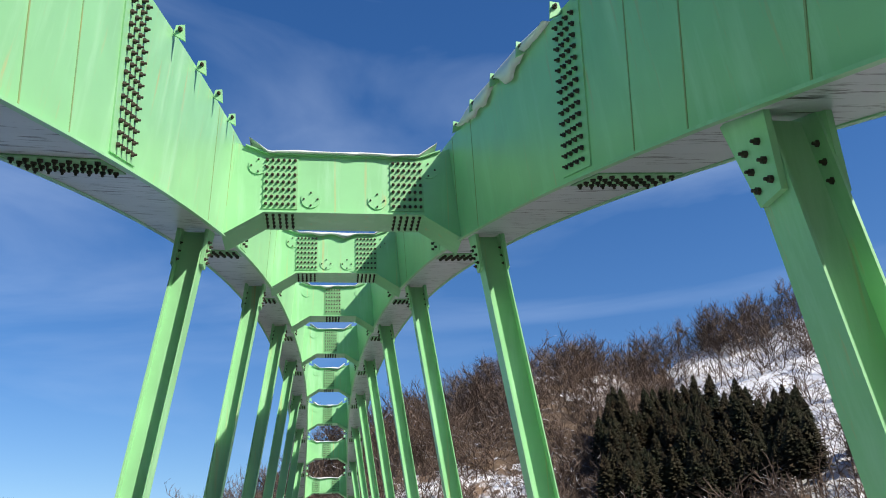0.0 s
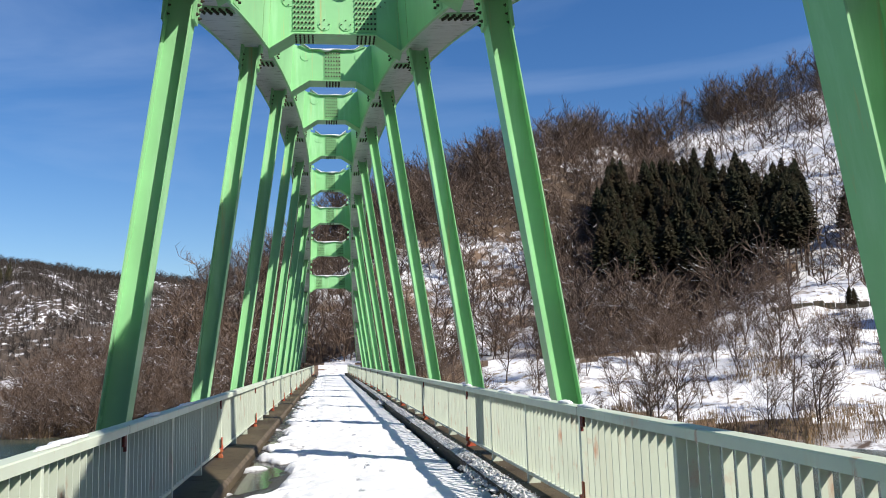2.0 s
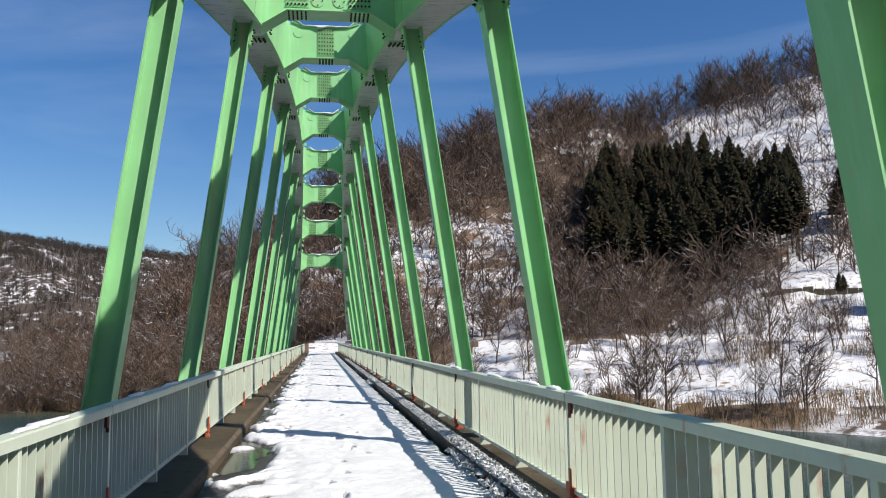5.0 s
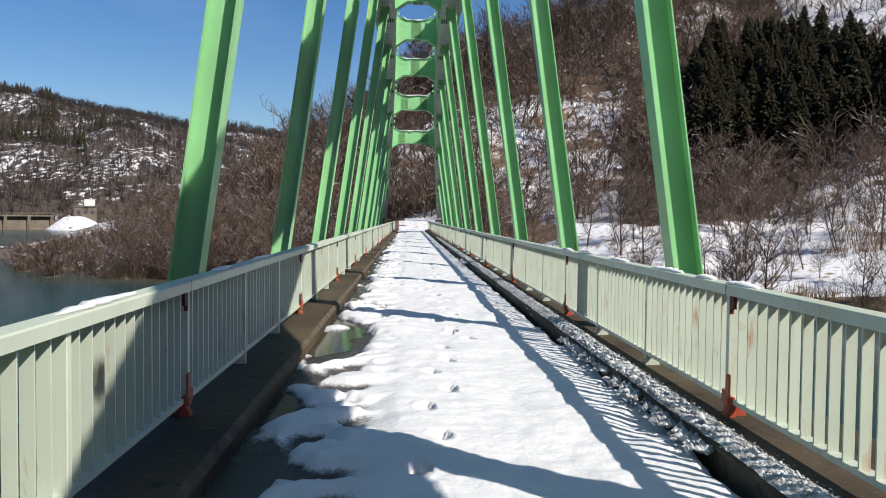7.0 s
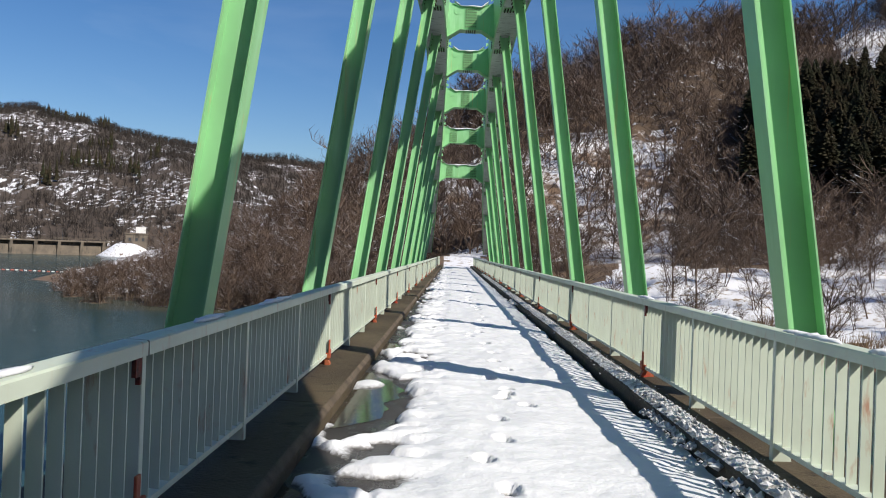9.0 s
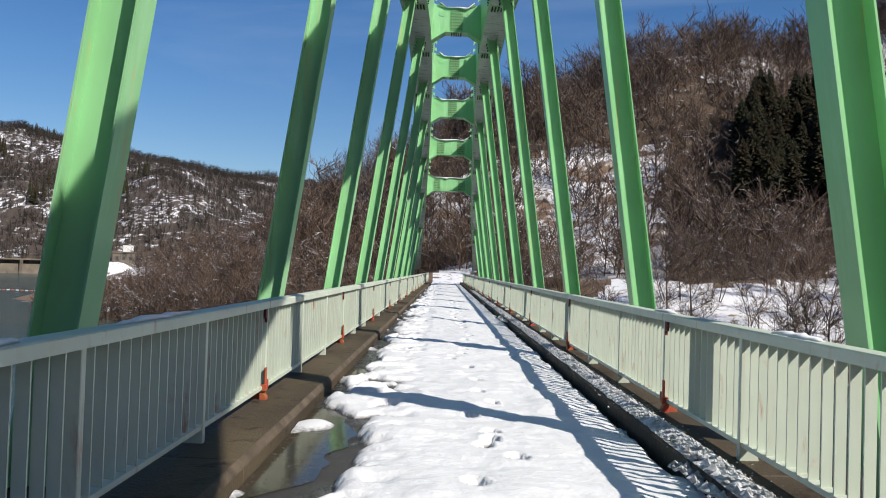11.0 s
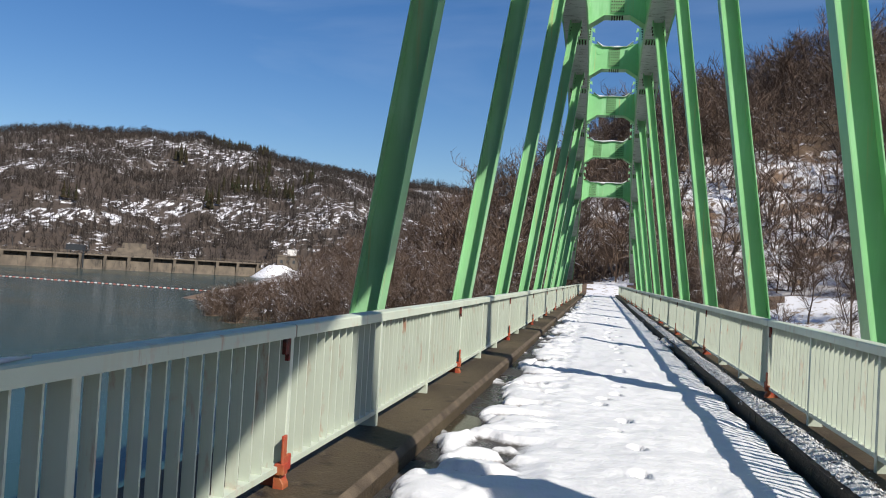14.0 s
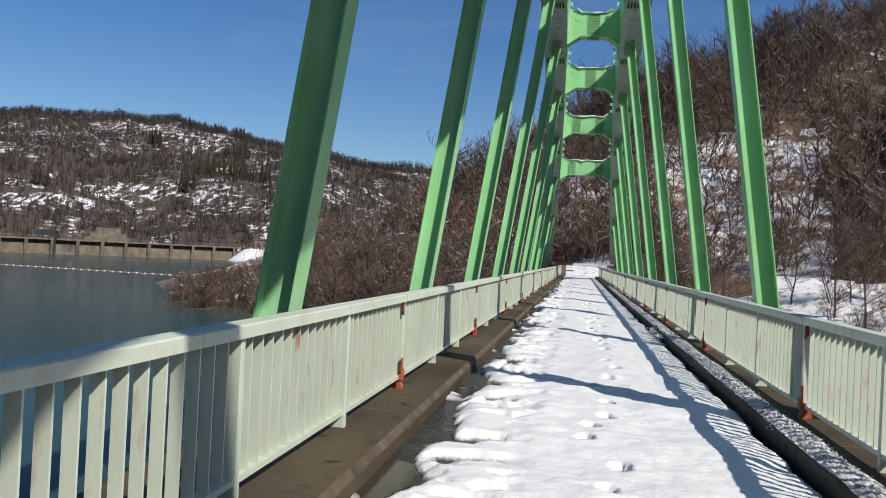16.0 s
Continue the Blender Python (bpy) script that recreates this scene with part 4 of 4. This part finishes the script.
forest("hillside_woods", 2300, -10, 42, 116, 240, 41, 1, (9, 15), BARK, "leafless brown woods on the near hillside",
       lambda a, r, x, y: not in_cedars(a, r) and not in_field(a, r) and not in_meadow(a, r) and not (in_scar(a, r) and (x * 5.7 + y * 9.1) % 1 < 0.55) and not ((a > 23 and r > 176 or a > 30.8) and (x * 7.3 + y * 3.1) % 1 < 0.62))
forest("shore_thicket", 600, -25.2, -3, 95, 160, 51, 2, (5, 8), BARK, "dense reddish-brown leafless thicket on the left bank",
       lambda a, r, x, y: a > -18 or r < 113 + (a + 24) * 1.5, 8)
forest("ridge_trees", 130, -8, 34, 160, 232, 91, 2, (12, 17), BARK, "tall bare trees along the skyline of the hill",
       lambda a, r, x, y: abs(r - float(np.interp(a, AZ, RIDGE_R))) < 10, 7, 1.1)
forest("bank_brush", 620, -26.2, -16, 96, 150, 81, 1, (3, 4.8), BARK, "low leafless brush along the left bank", None, 6, 1.4)
forest("slope_brush", 700, 14.0, 25, 106, 170, 71, 1, (3, 6), BARK, "brown brush at the foot of the slope above the meadow", None, 6, 1.5)
forest("far_woods", 12500, -43, -6, 500, 900, 61, 0, (7, 10), BARK_FAR, "leafless woods on the far hills", lambda a, r, x, y: not clearing(x, y) or (x * 7.1 + y * 3.3) % 1 < 0.6, 5, 2.3)
forest("far_ridge_trees", 900, -43, -8, 845, 895, 62, 1, (8, 12), BARK_FAR, "bare trees along the skyline of the far hills", None, 5, 2.0)


def cedar_mesh(seed, h):
    rng = random.Random(seed)
    v, f = [], []
    st = Sticks()
    st.stick(Vector((0, 0, -0.5)), Vector((0, 0, h)), 0.16, 0.02, 5)
    n = 230
    for i in range(n):
        u = (i / n) ** 0.85
        z = h * (0.41 + 0.58 * u)
        reach = 1.75 * max(0.0, 1 - u ** 1.5) ** 0.8 * rng.uniform(0.55, 1.1) + 0.10
        a = i * 2.4 + rng.gauss(0, 0.3)
        d = Vector((math.cos(a), math.sin(a), 0))
        s = Vector((-d.y, d.x, 0))
        p0 = Vector((0, 0, z))
        droop = -0.25 * reach
        for j in range(3):
            t0, t1 = j / 3, (j + 1) / 3 + 0.12
            wide = reach * 0.30 * (1 - 0.5 * t0)
            a0 = p0 + d * reach * t0 + Vector((0, 0, droop * t0 + rng.gauss(0, 0.05)))
            a1 = p0 + d * reach * t1 + Vector((0, 0, droop * t1 - 0.12 + rng.gauss(0, 0.08)))
            k = len(v)
            v += [a0 + s * wide * 0.4, a0 - s * wide * 0.4, a1 - s * wide + Vector((0, 0, -0.1)), a1 + d * wide * 0.9, a1 + s * wide + Vector((0, 0, -0.1))]
            f += [(k, k + 1, k + 2), (k, k + 2, k + 3), (k, k + 3, k + 4)]
    me = bpy.data.meshes.new("crown")
    me.from_pydata([tuple(p) for p in v], [], f)
    me.materials.append(CEDAR)
    return st.mesh("trunk", TRUNK), me


CEDARS = [cedar_mesh(300 + i, 12.5) for i in range(4)]
rng = random.Random(9)
for _ in range(210):
    x, y, z, a, r = scatter(rng, 17, 32.5, 137, 182, lambda a, r, x, y: in_cedars(a, r))
    root = thing("cedar_tree", "dark green cedar with a bare lower trunk in a dense stand", "tree", "cedars in the stand", (x, y, z))
    s = rng.uniform(0.8, 1.15)
    root.scale = (s, s, s)
    k = rng.randrange(4)
    root.rotation_euler = (0, 0, rng.uniform(0, 6.28))
    again("trunk", CEDARS[k][0], root)
    again("crown", CEDARS[k][1], root)
for i, (a, r, s) in enumerate(((33.3, 150, 0.62), (34.0, 153, 0.7), (34.6, 149, 0.55), (33.7, 157, 0.75), (33.0, 117, 0.3), (33.25, 118, 0.26))):
    x, y = r * math.sin(radians(a)), r * math.cos(radians(a))
    root = thing("young_cedar", "young dark cedar standing alone on the snowy slope", "tree", "young cedars beside the field", (x, y, land(x, y) - 0.3))
    root.scale = (s * 1.25, s * 1.25, s)
    again("trunk", CEDARS[i % 4][0], root)
    again("crown", CEDARS[i % 4][1], root)


# ---- conifers far off, dry reeds on the bank ----
# azimuth, distance and spread of each clump
STANDS = ((-25.4, 862, 0.5), (-24.4, 866, 0.4), (-22.9, 862, 0.15), (-22.8, 745, 0.5), (-28.0, 762, 0.18), (-24.5, 668, 0.7), (-22.6, 672, 0.5), (-25.8, 615, 0.35), (-21.4, 640, 0.6), (-19.8, 690, 0.4), (-34.5, 590, 0.5))


def far_conifers(count, seed):
    rng = random.Random(seed)
    vs, fs = [], []
    for _ in range(count):
        c = rng.choice(STANDS)
        a, r = c[0] + rng.gauss(0, c[2]), c[1] + rng.gauss(0, 9)
        x, y = r * math.sin(radians(a)), r * math.cos(radians(a))
        z, h = land(x, y), rng.uniform(8, 11) if c[1] > 800 else rng.uniform(9, 15)
        for j in range(9):
            z0, rad = z + h * (0.12 + 0.095 * j), h * 0.17 * (1 - j / 9.5) * rng.uniform(0.75, 1.2)
            k = len(vs)
            vs.append((x, y, z0 + h * 0.16))
            m = 7
            for q in range(m):
                t = 6.2832 * q / m + j
                rr = rad * rng.uniform(0.6, 1.2)
                vs.append((x + rr * math.cos(t), y + rr * math.sin(t), z0 - rng.uniform(0, 0.05) * h))
            fs += [(k, k + 1 + q, k + 1 + (q + 1) % m) for q in range(m)]
    me = bpy.data.meshes.new("far_conifers")
    me.from_pydata(vs, [], fs)
    me.materials.append(CEDAR)
    tagged(new("far_conifers", me), "clumps of dark conifers on the far hills", "woods", kind="stuff")


far_conifers(120, 8)
REED = material("dry reeds", (0.34, 0.235, 0.12), 0.85, 0, 0.4, 0.3, (0.20, 0.13, 0.075))


def reeds():
    rng = random.Random(12)
    st = Sticks()
    for az0, az1, r0, r1, n in ((19, 38, 72, 82, 420), (26, 36, 92, 104, 240), (4, 20, 80, 92, 450), (-24, -4, 94, 120, 900), (24, 36, 108, 124, 160)):
        for _ in range(n):
            x, y, z, a, r = scatter(rng, az0, az1, r0, r1, lambda a, r, x, y: fbm(x, y, 0.11, 3, 50.0) > -0.05)
            for _ in range(5):
                p = Vector((x + rng.gauss(0, 0.35), y + rng.gauss(0, 0.35), z - 0.1))
                st.stick(p, p + Vector((rng.gauss(0, 0.25), rng.gauss(0, 0.25), rng.uniform(0.5, 1.5))), 0.022, 0.006, 2)
    tagged(new("dry_reeds", st.mesh("dry_reeds", REED)), "golden-brown dry reeds and stalks on the snowy bank", "reeds", kind="stuff")


reeds()
# ---- dam across the lake ----
CONC_FAR = material("weathered dam concrete", (0.19, 0.155, 0.115), 0.85, 0, 0.35, 0.3, (0.11, 0.09, 0.07), 0.2, 2)
layer(CONC_FAR, (0.06, 0.052, 0.042), 0.5, 0.54, 0.66, (1, 1, 0.3))
METAL = material("dark steel", (0.05, 0.055, 0.06), 0.5, 0.3, 0.2, 3)
WHITE = material("white painted wall", (0.72, 0.71, 0.68), 0.7, 0, 0.12, 0.5)


def spot(az, d, z=0.0):
    return Vector((d * math.sin(radians(az)), d * math.cos(radians(az)), z))


def dam():
    root = thing("dam", "long grey concrete dam wall with piers and a railed crest", "dam")
    a, b = spot(-60, 420), spot(-22.2, 445)
    L = (b - a).length
    root.location = a
    root.rotation_euler = (0, 0, math.atan2(b.y - a.y, b.x - a.x))
    bm = bmesh.new()
    box(bm, 0, L, 0, 6, LAKE - 2, -1.6)
    box(bm, 0, L, 2.2, 6, -1.6, 0.2)
    part("wall", bm, CONC_FAR, root)
    bm = bmesh.new()
    box(bm, 0, L, -1.6, 6, 0.2, 0.9)
    part("crest_slab", bm, CONC_FAR, root)
    bm = bmesh.new()
    for z in (1.5, 2.0):
        box(bm, 0, L, -1.5, -1.4, z, z + 0.09)
    x = 0
    while x < L:
        box(bm, x, x + 0.12, -1.5, -1.4, 0.9, 2.0)
        x += 3
    part("parapet_rail", bm, CONC_FAR, root)
    pier = None
    x = 5.0
    while x < L:
        if pier is None:
            bm = bmesh.new()
            prism(bm, [(-1.7, 0.2), (-0.2, LAKE - 1), (0.1, LAKE - 1), (0.1, 0.2)], "x", -0.7, 0.7)
            pier = part("pier", bm, CONC_FAR, root)
            pier.location = (x, 0, 0)
        else:
            again("pier", pier.data, root, Matrix.Translation((x, 0, 0)))
        x += 10.5
    x = 12.0
    pole = None
    while x < L:
        if pole is None:
            bm = bmesh.new()
            box(bm, -0.09, 0.09, -0.09, 0.09, 0.9, 6.5)
            box(bm, -0.9, 0.09, -0.09, 0.09, 6.4, 6.55)
            pole = part("lamp_pole", bm, METAL, root)
            pole.location = (x, 3, 0)
        else:
            again("lamp_pole", pole.data, root, Matrix.Translation((x, 3, 0)))
        x += 31



def gate_crane(az):
    root = thing("gate_crane", "dark steel gantry with a machine house on the dam crest", "gantry")
    p = spot(az, 418)
    root.location = (p.x, p.y, 0.9)
    root.rotation_euler = (0, 0, radians(18))
    for x in (-3.4, 3.4):
        for y in (-2.0, 2.0):
            bm = bmesh.new()
            box(bm, x - 0.25, x + 0.25, y - 0.25, y + 0.25, -6.5, 1.2)
            part("leg", bm, METAL, root)
    bm = bmesh.new()
    box(bm, -4.6, 4.6, -2.6, 2.6, 1.2, 1.7)
    part("platform", bm, METAL, root)
    bm = bmesh.new()
    box(bm, -4.2, 3.0, -2.2, 2.2, 1.7, 3.8)
    part("machine_house", bm, METAL, root)


dam()
gate_crane(-33.4)


def gate_house():
    root = thing("gate_house", "tan control building with a white roof room beside the dam", "building")
    p = spot(-20.6, 440)
    root.location = (p.x, p.y, 0.6)
    root.rotation_euler = (0, 0, radians(20))
    bm = bmesh.new()
    box(bm, -5, 5, -4, 4, -7.5, 4.3)
    part("wall", bm, CONC_FAR, root)
    bm = bmesh.new()
    box(bm, -5.4, 5.4, -4.4, 4.4, 4.3, 4.9)
    part("roof", bm, CONC_FAR, root)
    bm = bmesh.new()
    box(bm, -0.5, 4.2, -3, 3, 4.9, 8.0)
    part("roof_room", bm, WHITE, root)
    for x in (-3, 0, 3):
        bm = bmesh.new()
        box(bm, x - 0.6, x + 0.6, -4.06, -3.9, 1.0, 2.6)
        part("window", bm, METAL, root)
    bm = bmesh.new()
    box(bm, 3.0, 3.2, -0.1, 0.1, 8.0, 12)
    box(bm, 1.0, 1.15, -0.1, 0.1, 8.0, 11)
    part("antenna", bm, METAL, root)


gate_house()


def snow_bank():
    p = spot(-21.2, 428)
    bm = bmesh.new()
    rings = []
    for d, z in ((1.5, 0.3), (4, 0.0), (7, -2.2), (10, -5.0), (13, -7.0)):
        rings.append([(p.x + d * math.cos(k * 0.3927) * (1.2 + 0.15 * math.sin(k * 2.1)), p.y + 0.8 * d * math.sin(k * 0.3927), z + 0.3 * math.sin(k * 1.7 + d)) for k in range(16)])
    loft(bm, rings)
    tagged(part("snow_bank", bm, FIELD, None, smooth=True), "snow-covered bank below the control building", "snow bank")


snow_bank()


def intake_block():
    root = thing("intake_block", "stepped tan concrete block on the far shore behind the dam", "concrete block")
    p = spot(-30.2, 470)
    root.location = (p.x, p.y, 0)
    root.rotation_euler = (0, 0, radians(28))
    for i, (w, z0, z1) in enumerate(((11, -6, 2.6), (9, 2.6, 4.6), (6, 4.6, 7.4))):
        bm = bmesh.new()
        prism(bm, [(-w, z0), (w, z0), (w * 0.92, z1), (-w * 0.92, z1)], "y", -5 + i, 8)
        part("step", bm, CONC_FAR, root)


intake_block()


def boom():
    root = thing("float_boom", "line of small orange floats across the lake", "float boom")
    a, b = Vector((-209, 212, LAKE)), Vector((-71, 192, LAKE))
    bm = bmesh.new()
    box(bm, -0.34, 0.34, -0.14, 0.14, -0.10, 0.16)
    bevelled(bm, 0.06)
    one = part("float", bm, material("orange float", (0.55, 0.13, 0.08), 0.6, 0, 0.3, 1), root)
    bm = bmesh.new()
    box(bm, -0.34, 0.34, -0.14, 0.14, -0.10, 0.16)
    bevelled(bm, 0.06)
    pale = part("white_float", bm, WHITE, root)
    n = 124
    for i in range(n):
        u = i / (n - 1)
        p = a.lerp(b, u) 
        m = Matrix.Translation(p) @ pose(0, 0, 0, 0, 0, -8)
        if i % 2:
            if i == 1:
                pale.matrix_local = m
            else:
                again("white_float", pale.data, root, m)
            continue
        if i == 0:
            one.matrix_local = m
        else:
            again("float", one.data, root, m)


boom()


# ---- hut and stone wall by the snowy field ----
def hut():
    root = thing("hut", "small pale concrete hut with a dark window beside the field", "hut")
    x, y = 112 * math.sin(radians(35.2)), 112 * math.cos(radians(35.2))
    root.location = (x, y, land(x, y) - 0.1)
    root.rotation_euler = (0, 0, radians(-20))
    bm = bmesh.new()
    box(bm, -1.3, 1.3, -1.2, 1.2, -0.5, 2.6)
    part("wall", bm, CONC_FAR, root)
    bm = bmesh.new()
    prism(bm, [(-1.6, 2.6), (1.6, 2.6), (1.6, 2.75), (0.0, 3.0), (-1.6, 2.75)], "y", -1.5, 1.5)
    part("roof", bm, SNOW, root, "snow-covered roof")
    bm = bmesh.new()
    box(bm, -0.2, 0.5, -1.24, -1.15, 1.1, 1.8)
    part("window", bm, METAL, root)


hut()


def field_wall():
    root = thing("retaining_wall", "low dark mossy stone retaining wall above the snowy field", "wall")
    rng = random.Random(4)
    stone = material("mossy stone", (0.12, 0.10, 0.07), 0.9, 0, 0.5, 1.2, (0.06, 0.06, 0.035), 0.5, 8)
    a = 28.5
    while a < 40:
        p = spot(a, 121)
        q = spot(a + 0.62, 121)
        z = land(p.x, p.y)
        bm = bmesh.new()
        L = (q - p).length
        box(bm, 0, L - 0.04, 0, 0.5, -0.6, 0.75 + rng.uniform(-0.12, 0.12))
        bevelled(bm, 0.07)
        o = part("stone", bm, stone, root)
        o.location = (p.x, p.y, z)
        o.rotation_euler = (0, 0, math.atan2(q.y - p.y, q.x - p.x))
        a += 0.62


field_wall()
